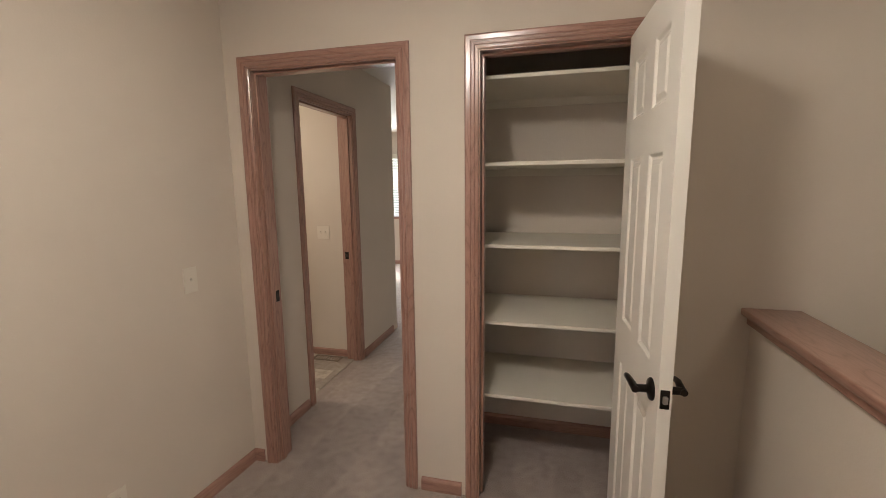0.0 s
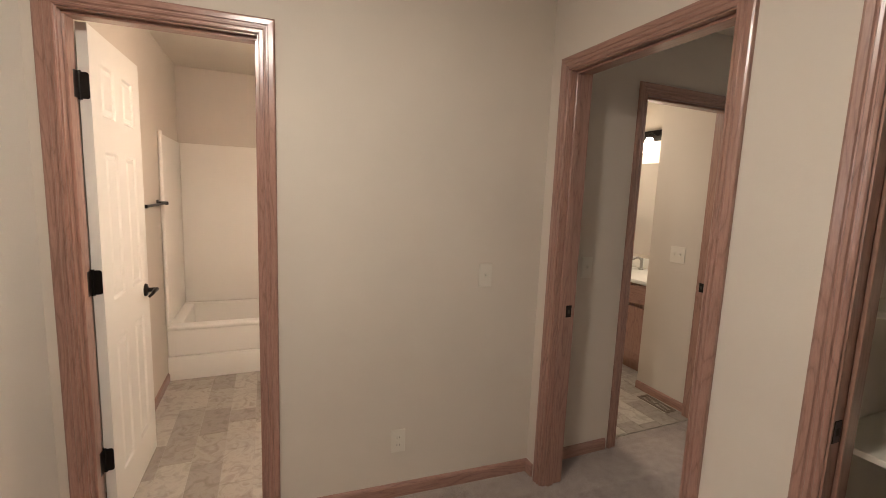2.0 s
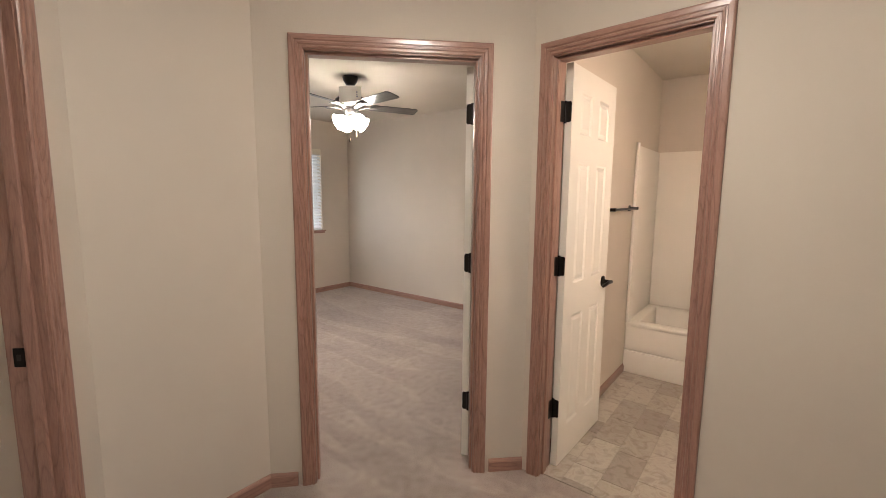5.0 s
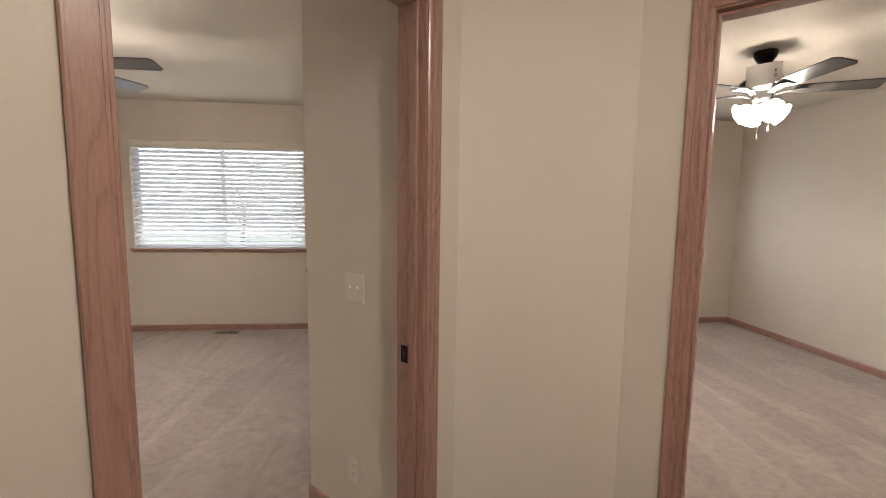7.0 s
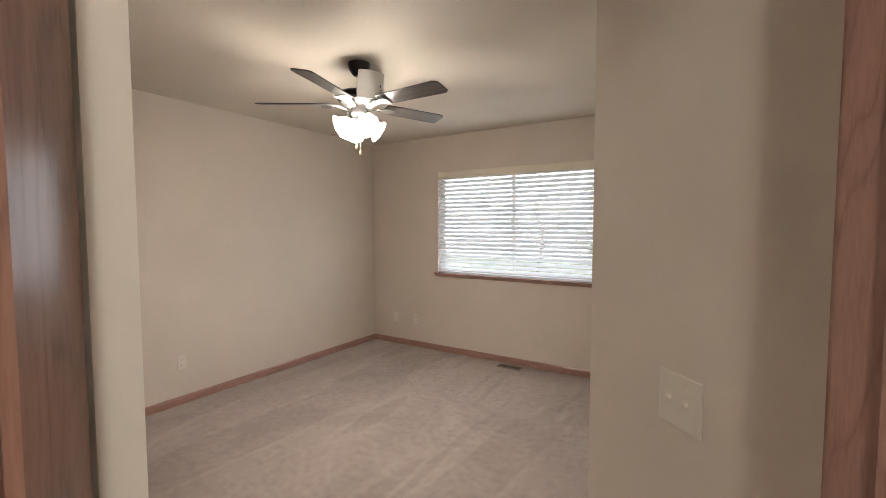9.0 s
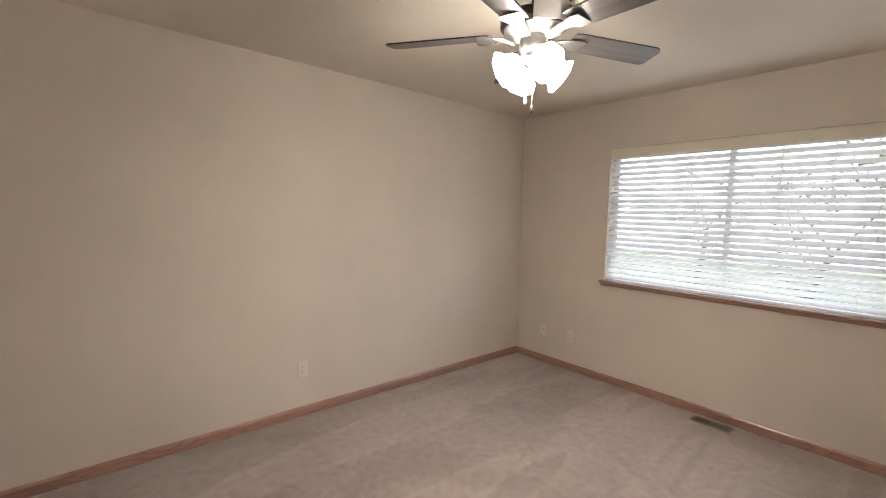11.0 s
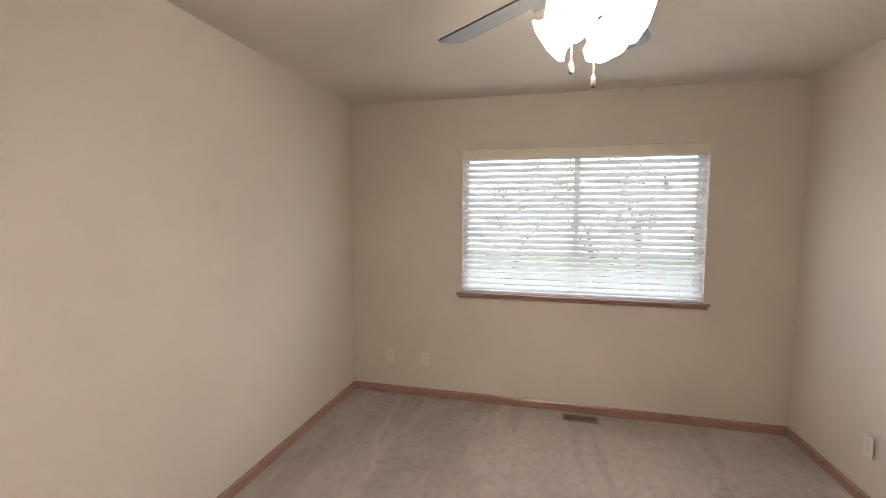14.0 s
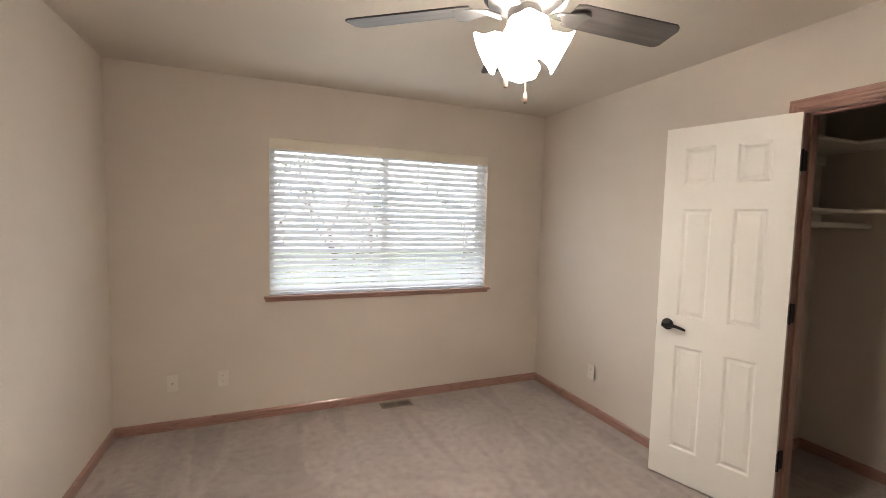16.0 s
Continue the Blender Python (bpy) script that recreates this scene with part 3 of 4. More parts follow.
# corridor and master bath behind the first opening
CW = -1.50
K0, K1 = 2.330, 3.050
wall("wall_corridor_west", (CW, 1.805), (CW, 3.82), [rough(K0 - 1.805, K1 - 1.805)], lap1=0.0)
doorway("door_6", (CW, 1.805), (CW, 3.82), K0 - 1.805, K1 - 1.805, "stained oak door frame to the master bath", strike=1)
wall("wall_corridor_east", (-0.43, 3.82), (-0.43, 1.805), thick=0.0995)
switch((CW, 1.805), (CW, 3.82), 0.20, 1.10, 1)
wall("wall_master_bath_north", (-2.06, 3.10), (CW - THICK, 3.10))
wall("wall_master_bath_alcove", (-2.06, 3.82), (-2.06, 3.215), thick=0.10, base=False)
wall("wall_master_bath_west", (-3.30, 1.805), (-3.30, 3.82))
wall("wall_master_bath_far", (-3.30, 3.82), (-1.615, 3.82))
wall("wall_master_bath_south", (CW - THICK, 1.72), (-3.30, 1.72), lap1=0.115, thick=0.02)
switch((-2.06, 3.10), (CW - THICK, 3.10), 0.24, 1.10, 2)
register("floor_register", -1.80, 3.02, 0.004, 0)

# master bedroom beyond the corridor
wall("wall_master_north", (-4.3, 7.4), (1.6, 7.4), [(0.9, 2.7, 0.88, 2.05)], lap0=0.115, lap1=0.115)
wall("wall_master_east", (1.6, 7.4), (1.6, 3.935))
wall("wall_master_west", (-4.3, 3.935), (-4.3, 7.4))
wall("wall_master_south_a", (1.6, 3.935), (-0.53, 3.935))
wall("wall_master_south_b", (-1.50, 3.936), (-4.3, 3.936))

# bathroom
wall("wall_bath_south", (-1.62, -0.28), (-4.0, -0.28), lap0=0.0, lap1=0.115)
wall("wall_bath_west", (-4.0, -0.28), (-4.0, 1.15), lap1=0.115, base=False)
wall("wall_bath_north", (-4.0, 1.15), (-1.625, 1.15))

# first bedroom
R1SW, R1SE, R1NW = (R1["w"], R1["s"]), (R1["e"], R1["s"]), (R1["w"], R1["n"])
W1A, W1B = -1.73, -3.49
wall("wall_bedroom_one_south", R1SE, R1SW, [(R1["e"] - W1A, R1["e"] - W1B, 0.885, 2.045)], lap0=0.115, lap1=0.115, thick=0.15)
wall("wall_bedroom_one_west", R1SW, R1NW, lap1=0.0)
baseboard((R1["w"], -0.395), (-1.72, -0.395), 0.0, R1["w"] * -1 - 1.72)
wall("wall_bedroom_one_east", (R1["e"], -1.42), R1SE, lap0=0.1)

# second bedroom
S2 = (R2["e"], R2["s"])
W2A, W2B = 2.893, 1.135
wall("wall_bedroom_two_south", S2, (R2["w"], R2["s"]), [(R2["e"] - W2A, R2["e"] - W2B, 0.885, 2.042)], lap0=0.115, lap1=0.115, thick=0.15)
wall("wall_bedroom_two_east", (R2["e"], R2["n"]), S2, lap0=0.115)
wall("wall_bedroom_two_north", (0.94, R2["n"]), (R2["e"], R2["n"]), lap0=0.1)
G0, G1 = -2.508, -1.902
STUB = (0.533, -1.733)
wall("wall_bedroom_two_west", (R2["w"], R2["s"]), STUB, [rough(G0 - R2["s"], G1 - R2["s"])])
STUB0 = STUB
STUB1 = (0.043, -1.243)
wall("wall_stub", STUB0, STUB1, lap1=0.0, thick=0.10)
switch(STUB0, STUB1, (STUB0[0] - 0.293) * 1.414, 1.075, 2)
outlet(STUB0, STUB1, (STUB0[0] - 0.303) * 1.414, 0.28)
d7 = doorway("door_7", (R2["w"], R2["s"]), STUB, G0 - R2["s"], G1 - R2["s"], "stained oak frame and open white door of the bedroom closet", strike=1, stop_at=0.075, outward=True)
door_leaf(d7, 0.606, pose(G0 - R2["s"] + 0.002, -0.006, 0, 0, 0, -162.5), flip=1)
hinges(d7, G0 - R2["s"], -0.004, 1, -1)

outlet((R2["e"], R2["n"]), S2, R2["n"] + 2.226, 0.34)
outlet(S2, (R2["w"], R2["s"]), R2["e"] - 3.508, 0.327, False)
outlet(S2, (R2["w"], R2["s"]), R2["e"] - 3.201, 0.327)
outlet((R2["w"], R2["s"]), (R2["w"], -1.75), 0.75, 0.33)
register("floor_register", 1.955, -4.455, 0.0, 180)

# bedroom closet
wall("wall_wardrobe_south", (0.45, -2.92), (-0.45, -2.92), base=True, thick=0.10)
wall("wall_wardrobe_west", (-0.45, -2.92), (-0.45, -1.80), thick=0.10)
wall("wall_wardrobe_north", (-0.45, -1.80), (0.45, -1.80), thick=0.04)
for z in (1.60, 1.98):
    shelf = thing("wardrobe_shelf", pose(0, 0, z), "white painted closet shelf wrapping the corner", "shelf", "bedroom closet shelves")
    bm = bmesh.new()
    soft_box(bm, -0.448, 0.448, -2.918, -2.61, -0.018, 0.0, 0.002, 1)
    part("board", bm, SHELF, shelf)
    bm = bmesh.new()
    soft_box(bm, -0.448, -0.15, -2.609, -1.80, -0.018, 0.0, 0.002, 1)
    part("board", bm, SHELF, shelf)
    bm = bmesh.new()
    box(bm, -0.448, 0.448, -2.918, -2.90, -0.085, -0.0185)
    part("cleat", bm, SHELF, shelf)
    if z < 1.7:
        bm = bmesh.new()
        tube(bm, [(-0.449, -2.66, -0.09), (0.449, -2.66, -0.09)], 0.016, 14)
        part("hanging_rod", bm, SHELF, shelf, "white hanging rod", True)

# ---- windows with blinds ----


def window(name, p0, p1, s0, s1, z0, z1, thick, slats=True):
    """A sliding window in the wall's opening, with stool, apron and a slatted blind."""
    m = along(p0, p1)
    w = thing(name, m, "white vinyl sliding window with an oak sill", "window", kind="structure")
    y0, y1 = thick - 0.065, thick - 0.005
    mid = (s0 + s1) / 2
    bm = bmesh.new()
    for a, c, b_, d in ((s0, s1, z0, z0 + 0.030), (s0, s1, z1 - 0.030, z1), (s0, s0 + 0.022, z0 + 0.030, z1 - 0.030), (s1 - 0.022, s1, z0 + 0.030, z1 - 0.030)):
        soft_box(bm, a, c, y0, y1, b_, d, 0.004, 1)
    part("window_frame", bm, VINYL_WHITE, w)
    for a, c, dy, la, lc in ((s0 + 0.020, mid + 0.022, 0.004, 0.020, 0.040), (mid - 0.022, s1 - 0.020, 0.031, 0.040, 0.020)):
        bm = bmesh.new()
        for xa, xc, za, zc in ((a, c, z0 + 0.026, z0 + 0.060), (a, c, z1 - 0.060, z1 - 0.026), (a, a + la, z0 + 0.060, z1 - 0.060), (c - lc, c, z0 + 0.060, z1 - 0.060)):
            soft_box(bm, xa, xc, y0 + dy, y0 + dy + 0.026, za, zc, 0.003, 1)
        sash = part("sash", bm, VINYL_WHITE, w)
        bm = bmesh.new()
        box(bm, a + la - 0.002, c - lc + 0.002, y0 + dy + 0.010, y0 + dy + 0.014, z0 + 0.058, z1 - 0.058)
        pane = part("pane", bm, GLASS, sash)
        pane.visible_shadow = False
        for f in (1 / 3, 2 / 3):
            bm = bmesh.new()
            x = a + 0.038 + (c - a - 0.076) * f
            box(bm, x - 0.006, x + 0.006, y0 + dy + 0.005, y0 + dy + 0.0095, z1 - 0.60, z1 - 0.060)
            part("muntin", bm, VINYL_WHITE, sash)
    bm = bmesh.new()
    soft_box(bm, s0 - 0.040, s1 + 0.040, -0.032, 0.084, z0 - 0.001, z0 + 0.018, 0.005, 3)
    part("window_sill", bm, OAK_X, w, "stained oak window stool", True)
    bm = bmesh.new()
    soft_box(bm, s0 - 0.028, s1 + 0.028, -0.014, -0.0005, z0 - 0.024, z0 - 0.0015, 0.003, 2)
    part("apron", bm, OAK_X, w, "", True)

    blind = thing("window_blind", m @ pose(mid, 0.03, z0), "white slatted blind, lowered with half-open slats, in the window", "blind", "window blinds")
    L = (s1 - s0) / 2 - 0.004
    top = z1 - z0
    bm = bmesh.new()
    soft_box(bm, -L - 0.003, L + 0.003, -0.034, -0.026, top - 0.080, top - 0.002, 0.004, 2)
    part("valance", bm, VALANCE, blind, "cream blind valance", True)
    bm = bmesh.new()
    soft_box(bm, -L, L, -0.024, 0.022, top - 0.050, top - 0.004, 0.002, 1)
    part("headrail", bm, VINYL_WHITE, blind)
    bm = bmesh.new()
    soft_box(bm, -L, L, -0.025, 0.025, 0.022, 0.040, 0.004, 2)
    part("bottom_rail", bm, SLAT, blind, "", True)
    n = 23
    me = None
    rnd = random.Random(7)
    for k in range(n):
        z = 0.068 + (top - 0.068 - 0.075) * k / (n - 1)
        if me is None:
            bm = bmesh.new()
            rows = []
            for x in (-L, L):
                up = [bm.verts.new((x, -0.025 + 0.05 * q / 6, 0.0035 * (1 - ((q - 3) / 3) ** 2) + 0.0014)) for q in range(7)]
                dn = [bm.verts.new((x, -0.025 + 0.05 * q / 6, 0.0035 * (1 - ((q - 3) / 3) ** 2) - 0.0014)) for q in range(6, -1, -1)]
                rows.append(up + dn)
            c = len(rows[0])
            for q in range(c):
                bm.faces.new((rows[0][q], rows[0][(q + 1) % c], rows[1][(q + 1) % c], rows[1][q]))
            bm.faces.new(rows[0])
            bm.faces.new(rows[1][::-1])
            me = mesh_of("slat", bm, SLAT, True)
        s = new("slat", me)
        s.parent = blind
        s.matrix_basis = pose(rnd.uniform(-0.002, 0.002), 0, z, SLAT_TILT + rnd.uniform(-2, 2), 0, 0)
    for x in (-L + 0.15, -L * 0.36, L * 0.36, L - 0.15):
        for y in (-0.027, 0.027):
            bm = bmesh.new()
            tube(bm, [(x, y, 0.03), (x, y, top - 0.05)], 0.0009, 5)
            part("ladder_cord", bm, VINYL_WHITE, blind)
    for x, low_end in ((-L + 0.09, 0.42), (L - 0.09, 0.50)):
        bm = bmesh.new()
        tube(bm, [(x, -0.036, low_end), (x, -0.036, top - 0.05)], 0.0012, 6)
        lathe(bm, [(0.002, 0.03), (0.006, 0.022), (0.0075, 0.0), (0.004, -0.012)], 10, pose(x, -0.036, low_end - 0.02))
        part("pull_cord", bm, VINYL_WHITE, blind)
    return w


SLAT_TILT = 42
window("window_1", S2, (R2["w"], R2["s"]), R2["e"] - W2A, R2["e"] - W2B, 0.885, 2.042, 0.15)
window("window_2", R1SE, R1SW, R1["e"] - W1A, R1["e"] - W1B, 0.885, 2.045, 0.15)
window("window_3", (-4.3, 7.4), (1.6, 7.4), 0.9, 2.7, 0.88, 2.05, THICK)

# ---- ceiling fans ----


def ceiling_fan(x, y, turn, tag_at, tag_high, group="ceiling fans"):
    """A five-blade fan with four lit glass shades and two pull chains, hung from the ceiling."""
    fan = thing("ceiling_fan", pose(x, y, HIGH, 0, 0, turn), "dark bronze five-blade ceiling fan with lit glass shades", "ceiling fan", group)
    bm = bmesh.new()
    lathe(bm, [(0.068, 0.0), (0.068, -0.012), (0.060, -0.040), (0.038, -0.072), (0.018, -0.078)], 28)
    part("canopy", bm, BLACK, fan, "", True)
    bm = bmesh.new()
    tube(bm, [(0, 0, -0.075), (0, 0, -0.185)], 0.012, 14)
    part("downrod", bm, BLACK, fan, "", True)
    bm = bmesh.new()
    lathe(bm, [(0.020, -0.162), (0.060, -0.170), (0.120, -0.182), (0.135, -0.198), (0.135, -0.224), (0.124, -0.236), (0.02, -0.237)], 36)
    motor = part("motor_housing", bm, BLACK, fan, "", True)
    bm = bmesh.new()
    lathe(bm, [(0.120, -0.2375), (0.112, -0.246), (0.080, -0.258), (0.05, -0.262), (0.02, -0.262)], 36)
    part("trim_ring", bm, FAN_METAL, motor, "brushed nickel trim ring", True)
    # the maker's folded paper still taped to the motor
    bm = bmesh.new()
    sheets = []
    for depth in (0.0, 0.0025):
        sheets.append([[bm.verts.new((0.139 + depth + 0.020 * v * v + 0.008 * math.sin(5.0 * u + 2.2 * v) - 0.06 * u * u, 0.185 * u, -0.240 + tag_high * v + 0.012 * u)) for v in [j / 6 for j in range(7)]] for u in [i / 8 - 0.5 for i in range(9)]])
    for grid in sheets:
        for i in range(8):
            for j in range(6):
                bm.faces.new((grid[i][j], grid[i + 1][j], grid[i + 1][j + 1], grid[i][j + 1]))
    edge = [(i, 0) for i in range(9)] + [(8, j) for j in range(1, 7)] + [(i, 6) for i in range(7, -1, -1)] + [(0, j) for j in range(5, 0, -1)]
    for (i, j), (k, n) in zip(edge, edge[1:] + edge[:1]):
        bm.faces.new((sheets[0][i][j], sheets[0][k][n], sheets[1][k][n], sheets[1][i][j]))
    paper = part("paper_tag", bm, PAPER, fan, "white folded paper tag taped to the motor", True, m=pose(0, 0, 0, 0, 0, tag_at))
    for z0, z1, y0, y1 in ((-0.168, -0.150, 0.040, 0.062), (-0.185, -0.180, 0.036, 0.066), (-0.198, -0.193, 0.036, 0.066)):
        bm = bmesh.new()
        box(bm, 0.138, 0.1460, y0, y1, z0, z1)
        part("print", bm, INK, paper, "blue printed bar")
    for k in range(5):
        q = pose(0, 0, -0.258, 0, 0, 72 * k)
        bm = bmesh.new()
        pts = [(0.075, -0.02), (0.12, -0.017), (0.165, -0.030), (0.205, -0.046), (0.235, -0.040), (0.235, 0.040), (0.205, 0.046), (0.165, 0.030), (0.12, 0.017), (0.075, 0.02)]
        lo = [bm.verts.new((a, c, -0.0025 - 0.02 * (a < 0.1))) for a, c in pts]
        hi = [bm.verts.new((a, c, 0.0025 - 0.02 * (a < 0.1))) for a, c in pts]
        bm.faces.new(lo[::-1])
        bm.faces.new(hi)
        for i in range(len(pts)):
            j = (i + 1) % len(pts)
            bm.faces.new((lo[i], lo[j], hi[j], hi[i]))
        iron = part("blade_iron", bm, FAN_METAL, fan, "brushed nickel blade bracket", m=q)
        bm = bmesh.new()
        ring = [(0.175, -0.052), (0.20, -0.058), (0.596, -0.066), (0.612, -0.058), (0.625, -0.040), (0.625, 0.048), (0.614, 0.062), (0.598, 0.066), (0.20, 0.058), (0.175, 0.052)]
        lo = [bm.verts.new((a, c, 0.0)) for a, c in ring]
        hi = [bm.verts.new((a, c, 0.006)) for a, c in ring]
        bm.faces.new(lo[::-1])
        bm.faces.new(hi)
        for i in range(len(ring)):
            j = (i + 1) % len(ring)
            bm.faces.new((lo[i], lo[j], hi[j], hi[i]))
        part("blade", bm, BLADE, fan, "dark laminate fan blade", m=q @ pose(0, 0, 0.008, -12, 0, 0))
    bm = bmesh.new()
    lathe(bm, [(0.050, -0.2625), (0.055, -0.270), (0.055, -0.315), (0.045, -0.330), (0.056, -0.336), (0.056, -0.348), (0.03, -0.362), (0.012, -0.372), (0.0, -0.374)], 28)
    kit = part("light_kit", bm, FAN_METAL, fan, "brushed nickel light kit", True)
    for k in range(4):
        q = pose(0, 0, -0.352, 0, 0, 90 * k + 65) @ pose(0.050, 0, -0.008, 0, 118, 0)
        bm = bmesh.new()
        tube(bm, [(0, 0, -0.01), (0, 0, 0.035)], 0.017, 14)
        part("socket", bm, FAN_METAL, kit, "", True, m=q)
        bm = bmesh.new()
        n = 40
        prof = [(0.022, 0.012, 0), (0.033, 0.017, 0), (0.042, 0.031, 0), (0.046, 0.046, 0.01), (0.049, 0.061, 0.02), (0.057, 0.077, 0.03), (0.070, 0.090, 0.04)]
        rings = []
        for r, z, wavy in prof:
            rings.append([bm.verts.new(((r * (1 + wavy * math.cos(8 * a))) * math.cos(a), (r * (1 + wavy * math.cos(8 * a))) * math.sin(a), z)) for a in [2 * math.pi * i / n for i in range(n)]])
        for a, c in zip(rings, rings[1:]):
            for i in range(n):
                bm.faces.new((a[i], a[(i + 1) % n], c[(i + 1) % n], c[i]))
        sh = part("shade", bm, SHADE, fan, "lit frosted tulip glass shade", True, m=q)
        solid = sh.modifiers.new("solid", "SOLIDIFY")
        solid.thickness = 0.003
    for dx, dy, length in ((-0.050, 0.020, 0.120), (0.010, -0.006, 0.170)):
        bm = bmesh.new()
        tube(bm, [(dx, dy, -0.36), (dx, dy, -0.36 - length)], 0.0016, 6)
        chain = part("pull_chain", bm, CHAIN, fan, "brass pull chain")
        bm = bmesh.new()
        lathe(bm, [(0.002, 0.004), (0.006, -0.004), (0.0085, -0.018), (0.007, -0.030), (0.002, -0.034)], 14, pose(dx, dy, -0.36 - length))
        part("pull_knob", bm, KNOB, chain, "dark wooden pull knob", True)
    return fan


ceiling_fan(2.122, -2.488, 178, -13, 0.155)
ceiling_fan(-2.28, -2.44, 10, 38, 0.125)

# ---- bathroom things ----
tub = thing("bathtub", pose(-4.0, -0.28, 0), "white acrylic bathtub with a matching wall surround", "bathtub")
bm = bmesh.new()
X1, Y1 = 0.752, 1.425
soft_box(bm, X1 - 0.035, X1, 0.003, Y1, 0.0, 0.185, 0.006, 2)
soft_box(bm, X1 - 0.045, X1 - 0.008, 0.003, Y1, 0.185, 0.400, 0.012, 3)
part("apron", bm, ACRYLIC, tub, "", True)
bm = bmesh.new()
for a, c, d, e in ((0.003, 0.06, 0.003, Y1), (0.65, X1 + 0.004, 0.003, Y1), (0.06, 0.65, 0.003, 0.09), (0.06, 0.65, Y1 - 0.09, Y1)):
    soft_box(bm, a, c, d, e, 0.385, 0.418, 0.012, 3)
part("rim", bm, ACRYLIC, tub, "", True)
bm = bmesh.new()
box(bm, 0.06, 0.65, 0.09, Y1 - 0.09, 0.04, 0.06)
box(bm, 0.05, 0.06, 0.09, Y1 - 0.09, 0.06, 0.40)
box(bm, 0.65, 0.66, 0.09, Y1 - 0.09, 0.06, 0.40)
box(bm, 0.06, 0.65, 0.08, 0.09, 0.06, 0.40)
box(bm, 0.06, 0.65, Y1 - 0.09, Y1 - 0.08, 0.06, 0.40)
part("basin", bm, ACRYLIC, tub)
for a, c, d, e in ((0.002, 0.014, 0.016, Y1), (0.002, X1, 0.002, 0.015), (0.016, X1, Y1 - 0.013, Y1)):
    bm = bmesh.new()
    soft_box(bm, a, c, d, e, 0.419, 1.81, 0.006, 2)
    part("surround_panel", bm, ACRYLIC, tub, "", True)
bm = bmesh.new()
soft_box(bm, X1 - 0.03, X1 + 0.004, 0.002, 0.028, 0.419, 1.83, 0.010, 3)
part("surround_edge", bm, ACRYLIC, tub, "", True)


def toilet(m):
    """A white toilet: bowl with foot, seat, lid, tank with its lid and flush lever; local y points to the wall behind."""
    t = thing("toilet", m, "white ceramic toilet with closed lid beside the bathtub", "toilet")

    def oval(bm, levels, n=28):
        rings = []
        for z, half_w, front, back in levels:
            ring = []
            for k in range(n):
                a = 2 * math.pi * k / n
                y = math.sin(a)
                ring.append(bm.verts.new((half_w * math.cos(a), y * (back if y > 0 else front), z)))
            rings.append(ring)
        for a, c in zip(rings, rings[1:]):
            for k in range(n):
                bm.faces.new((a[k], a[(k + 1) % n], c[(k + 1) % n], c[k]))
        bm.faces.new(rings[0][::-1])
        bm.faces.new(rings[-1])

    bm = bmesh.new()
    oval(bm, [(0.0, 0.11, 0.16, 0.28), (0.05, 0.105, 0.15, 0.28), (0.16, 0.10, 0.15, 0.27), (0.25, 0.13, 0.20, 0.27), (0.33, 0.175, 0.25, 0.27), (0.385, 0.185, 0.265, 0.27), (0.395, 0.180, 0.260, 0.27)])
    part("bowl", bm, ACRYLIC, t, "", True)
    bm = bmesh.new()
    oval(bm, [(0.397, 0.186, 0.268, 0.20), (0.412, 0.190, 0.272, 0.20), (0.416, 0.186, 0.268, 0.20)])
    part("seat", bm, ACRYLIC, t, "", True)
    bm = bmesh.new()
    oval(bm, [(0.418, 0.184, 0.266, 0.20), (0.430, 0.186, 0.268, 0.20), (0.438, 0.170, 0.250, 0.19)])
    part("lid", bm, ACRYLIC, t, "", True)
    bm = bmesh.new()
    soft_box(bm, -0.22, 0.22, 0.215, 0.40, 0.38, 0.72, 0.02, 3)
    tank = part("tank", bm, ACRYLIC, t, "", True)
    bm = bmesh.new()
    soft_box(bm, -0.23, 0.23, 0.205, 0.405, 0.721, 0.755, 0.012, 3)
    part("tank_lid", bm, ACRYLIC, tank, "", True)
    bm = bmesh.new()
    tube(bm, [(-0.16, 0.213, 0.66), (-0.16, 0.195, 0.66), (-0.09, 0.190, 0.655)], 0.007, 8)
    part("flush_lever", bm, NICKEL, tank, "", True)
    return t


toilet(pose(-2.80, 0.737, 0.0065))

bar = thing("towel_bar", along((-1.62, -0.28), (-4.0, -0.28)) @ pose(0.98, 0, 1.328), "dark bronze towel bar on the bathroom wall", "towel bar")
bm = bmesh.new()
tube(bm, [(0, -0.055, 0), (0.56, -0.055, 0)], 0.008, 12)
part("bar", bm, BLACK, bar, "", True)
for x in (0.0, 0.56):
    bm = bmesh.new()
    soft_box(bm, x - 0.022, x + 0.022, -0.008, 0.0, -0.022, 0.022, 0.003, 2)
    soft_box(bm, x - 0.011, x + 0.011, -0.066, -0.008, -0.011, 0.011, 0.003, 2)
    part("post", bm, BLACK, bar)

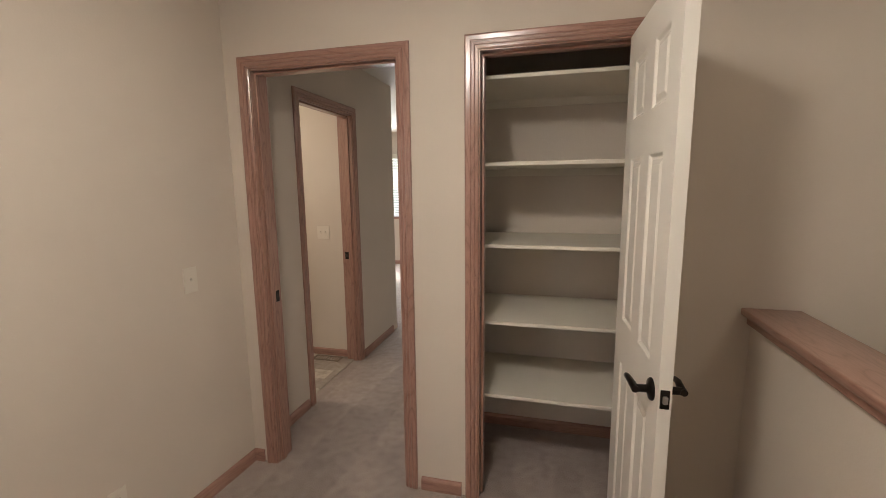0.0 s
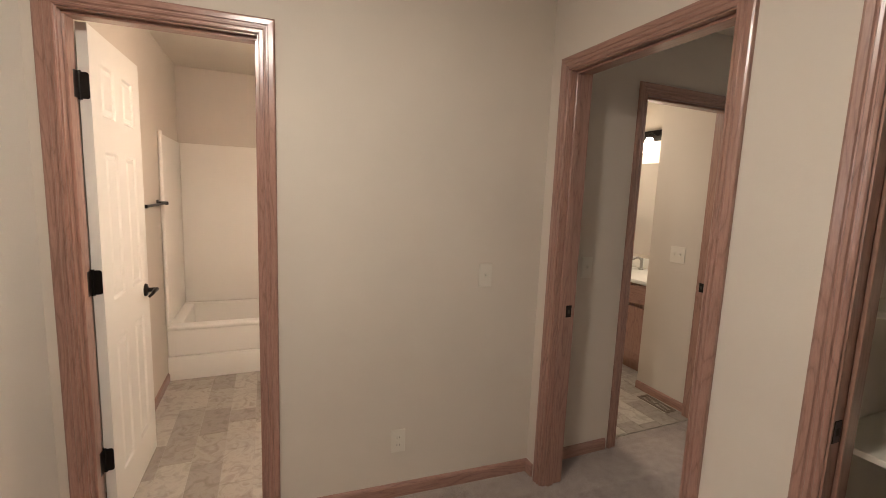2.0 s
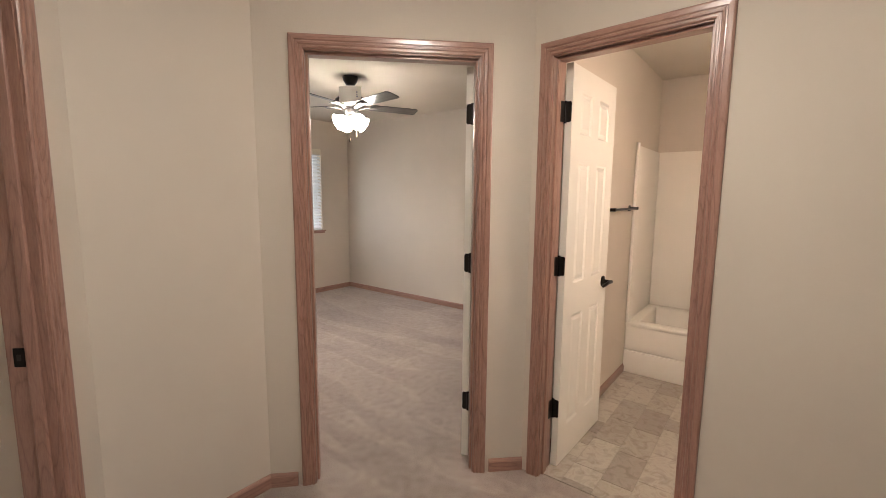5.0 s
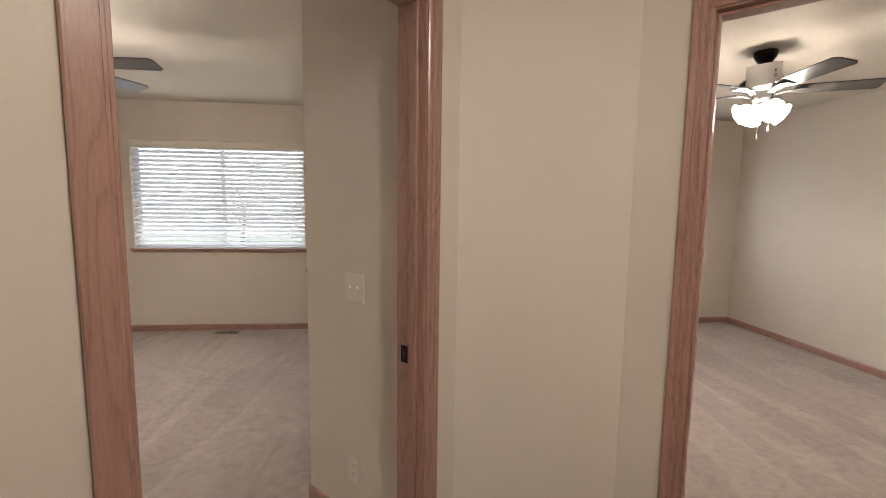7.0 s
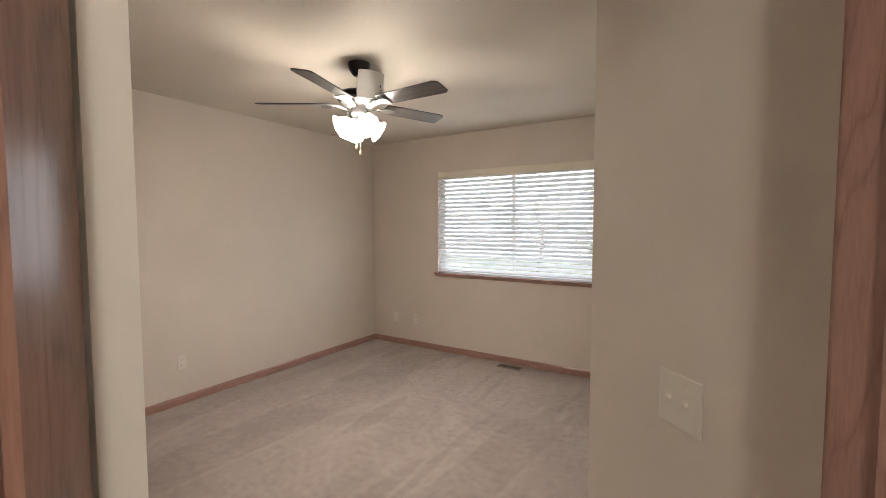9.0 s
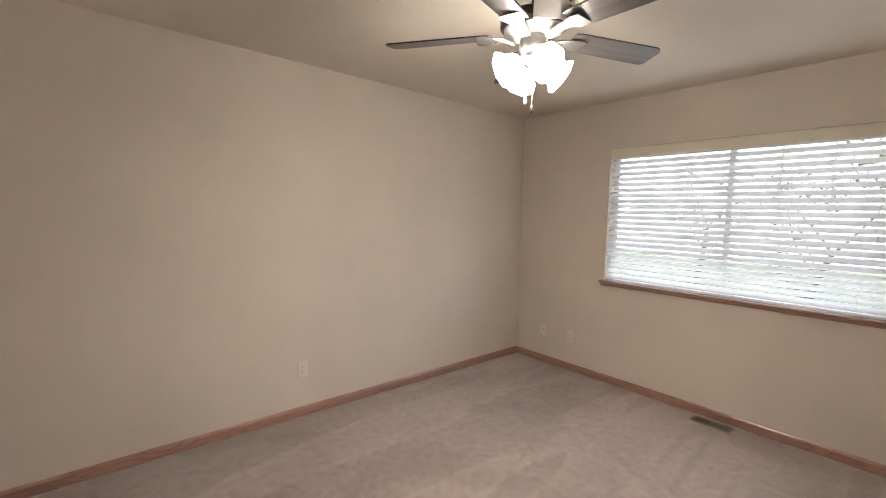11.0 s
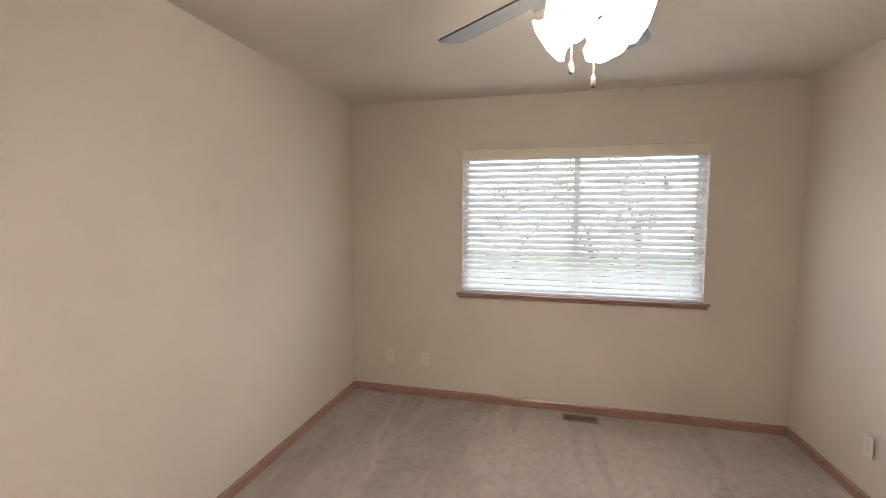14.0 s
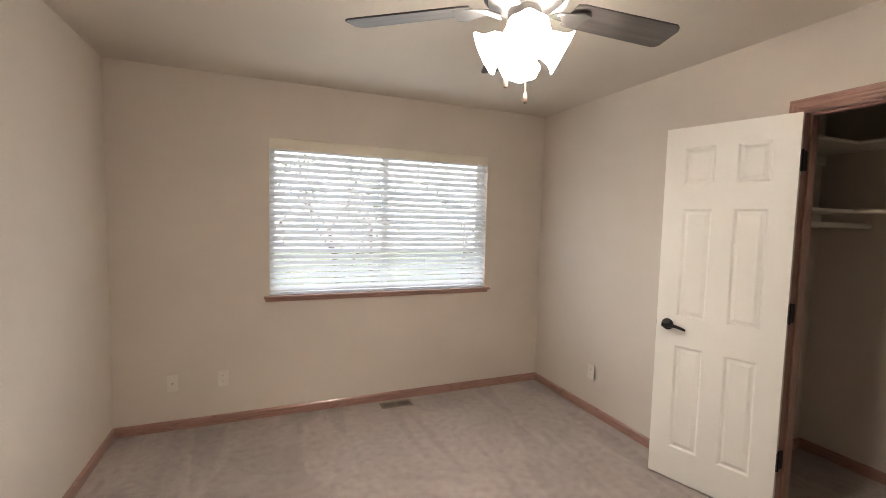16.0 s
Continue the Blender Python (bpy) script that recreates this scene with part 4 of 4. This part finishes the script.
# ---- master bath things ----
VAN = pose(-3.285, 3.818, 0, 0, 0, -90)
VL = 1.19
van = thing("vanity_cabinet", VAN, "stained oak bathroom vanity cabinet on the floor", "cabinet")
bm = bmesh.new()
box(bm, 0.0, 0.52, 0.0, VL, 0.09, 0.78)
box(bm, 0.0, 0.46, 0.0, VL, 0.0, 0.09)
part("body", bm, OAK_Z, van)
for k in range(3):
    y0 = 0.02 + 0.39 * k
    bm = bmesh.new()
    soft_box(bm, 0.521, 0.540, y0, y0 + 0.37, 0.13, 0.58, 0.004, 2)
    dr = part("door", bm, OAK_Z, van)
    bm = bmesh.new()
    soft_box(bm, 0.541, 0.546, y0 + 0.06, y0 + 0.31, 0.19, 0.52, 0.003, 1)
    part("panel", bm, OAK_Z, dr)
    bm = bmesh.new()
    soft_box(bm, 0.521, 0.540, y0, y0 + 0.37, 0.61, 0.76, 0.004, 2)
    part("drawer_front", bm, OAK_Y, van)
ct = thing("countertop", VAN @ pose(0, 0, 0.782), "white cultured marble countertop on the vanity", "countertop")
bm = bmesh.new()
soft_box(bm, 0.0, 0.565, 0.0, VL, 0.0, 0.035, 0.008, 3)
part("slab", bm, COUNTER, ct, "", True)
bm = bmesh.new()
soft_box(bm, 0.0, 0.02, 0.0, VL, 0.0355, 0.135, 0.004, 2)
part("backsplash", bm, COUNTER, ct, "", True)
faucet = thing("faucet", VAN @ pose(0.10, 0.60, 0.8175), "brushed nickel faucet on the vanity top", "faucet")
bm = bmesh.new()
lathe(bm, [(0.026, 0.0), (0.024, 0.010), (0.014, 0.016), (0.013, 0.11)], 16)
part("body", bm, NICKEL, faucet, "", True)
bm = bmesh.new()
tube(bm, [(0, 0, 0.09), (0.05, 0, 0.12), (0.11, 0, 0.10)], [0.010, 0.010, 0.008], 10)
part("spout", bm, NICKEL, faucet, "", True)
mir = thing("wall_mirror", VAN @ pose(0, 0.10, 0.95), "frameless mirror on the wall above the vanity", "mirror")
bm = bmesh.new()
soft_box(bm, 0.0, 0.006, 0.0, 0.98, 0.0, 0.88, 0.002, 1)
part("mirror_pane", bm, MIRROR, mir)
vl = thing("vanity_light", VAN @ pose(0, 0.57, 2.08), "dark bronze vanity light with lit glass shades on the wall", "wall lamp")
bm = bmesh.new()
soft_box(bm, 0.0, 0.03, -0.30, 0.30, -0.05, 0.05, 0.006, 2)
part("back_plate", bm, BLACK, vl, "", True)
for y in (-0.22, 0.0, 0.22):
    bm = bmesh.new()
    tube(bm, [(0.03, y, 0.0), (0.09, y, 0.02), (0.12, y, 0.0), (0.12, y, -0.03)], 0.008, 10)
    part("arm", bm, BLACK, vl, "", True)
    bm = bmesh.new()
    lathe(bm, [(0.025, -0.03), (0.035, -0.05), (0.05, -0.10), (0.065, -0.165)], 24, pose(0.12, y, 0))
    part("shade", bm, SHADE_BATH, vl, "lit frosted glass shade", True)

# out-of-view copy, added as fixture for the bathroom's assumed north light
copy_thing(vl, pose(-2.05, 1.148, 2.08, 0, 0, -90))

# ---- outdoors ----
bm = bmesh.new()
bmesh.ops.create_grid(bm, x_segments=40, y_segments=40, size=400)
for v in bm.verts:
    v.co.z = -2.95 + 0.25 * noise.noise(v.co * 0.02)
tagged(part("ground", bm, LAWN, None, "green mown lawn around the house"), category="lawn", kind="structure")


def tree(x, y, high, seed):
    """A tapered trunk with branching limbs and a loose crown of small leaves."""
    rnd = random.Random(seed)
    t = thing("tree", pose(x, y, -2.95), "leafy deciduous tree on the lawn", "tree", "garden trees")
    bm, tips = bmesh.new(), []

    def limb(p, d, length, r, depth):
        pts, radii = [p], [r]
        for i in range(4):
            d = (d + Vector((rnd.uniform(-1, 1), rnd.uniform(-1, 1), rnd.uniform(-0.4, 0.7))) * 0.22).normalized()
            p = p + d * length / 4
            pts.append(p)
            radii.append(r * (1 - 0.14 * (i + 1)))
        tube(bm, pts, radii, 7 if depth < 2 else 5, False)
        if depth >= 2:
            tips.extend(pts[1:])
        if depth < 4:
            for i in range(3 if depth else 6):
                q = pts[rnd.choice((2, 3, 4))] if depth else pts[2 + i % 3]
                side = Vector((rnd.uniform(-1, 1), rnd.uniform(-1, 1), rnd.uniform(0.1, 0.9))).normalized()
                limb(q, (d * 0.4 + side).normalized(), length * rnd.uniform(0.5, 0.7), radii[-1] * 0.62, depth + 1)

    limb(Vector((0, 0, -0.1)), Vector((0, 0, 1)), high * 0.55, 0.17, 0)
    part("trunk", bm, BARK, t)
    bm = bmesh.new()
    for p in tips:
        for i in range(1):
            c = p + Vector((rnd.gauss(0, 0.22), rnd.gauss(0, 0.22), rnd.gauss(0, 0.2)))
            a = Vector((rnd.uniform(-1, 1), rnd.uniform(-1, 1), rnd.uniform(-0.6, 0.6))).normalized() * 0.07
            b_ = a.orthogonal().normalized() * 0.040
            v = [bm.verts.new(q) for q in (c - a, c + b_, c + a, c - b_)]
            bm.faces.new(v)
    part("crown", bm, LEAF, t)
    return t


def backdrop(name, y):
    """A plain pale plane far beyond the garden, glowing like overexposed sky; it lights the windows too."""
    bm = bmesh.new()
    v = [bm.verts.new(p) for p in ((-90, y, -4), (90, y, -4), (90, y, 45), (-90, y, 45))]
    bm.faces.new(v)
    ob = part(name, bm, SKY_GLOW, None, "glowing pale backdrop for overexposed sky and far tree line")
    return tagged(ob, category="backdrop", kind="structure")


SKY_GLOW = make_sky_glow()
backdrop("backdrop", -55.0)
tree(3.9, -19.0, 6.8, 3)
tree(-2.4, -24.0, 7.4, 5)
tree(-9.5, -20.0, 6.6, 8)
tree(8.5, -23.5, 7.6, 11)
tree(0.6, -17.5, 7.4, 14)
tree(-5.2, -19.0, 7.0, 17)

# ---- floor tiles of the baths ----


def tiles(parent, x0, x1, y0, y1, a, c):
    """Thin vinyl stone tiles in a broken bond over a grey joint bed."""
    rnd = random.Random(2)
    meshes = {}
    y, row = y0, 0
    while y < y1 - 0.01:
        h = min(c, y1 - y)
        x = x0 - (row % 3) * a / 3
        while x < x1 - 0.005:
            w = a if rnd.random() < 0.6 else a / 2
            l, r = max(x, x0), min(x + w, x1)
            x += w
            if r - l < 0.02:
                continue
            key = (round(r - l, 3), round(h, 3))
            if key not in meshes:
                bm = bmesh.new()
                box(bm, 0.0012, key[0] - 0.0012, 0.0012, key[1] - 0.0012, 0, 0.0022)
                meshes[key] = mesh_of("tile", bm, VINYL)
            ob = new("tile", meshes[key])
            ob.parent = parent
            ob.location = (l, y, 0.0042)
        y += c
        row += 1


for name, x0, x1, y0, y1 in (("floor_bath", -3.245, -1.63, -0.278, 1.148), ("floor_master_bath", -3.298, -1.56, 1.741, 3.098), ("floor_vanity", -3.298, -2.065, 3.099, 3.36)):
    bm = bmesh.new()
    box(bm, x0, x1, y0, y1, 0.0005, 0.004)
    fl = tagged(part(name, bm, GROUT, None, "mottled beige stone-look vinyl floor"), category="floor", kind="structure")
    tiles(fl, x0, x1, y0, y1, 0.305, 0.152)
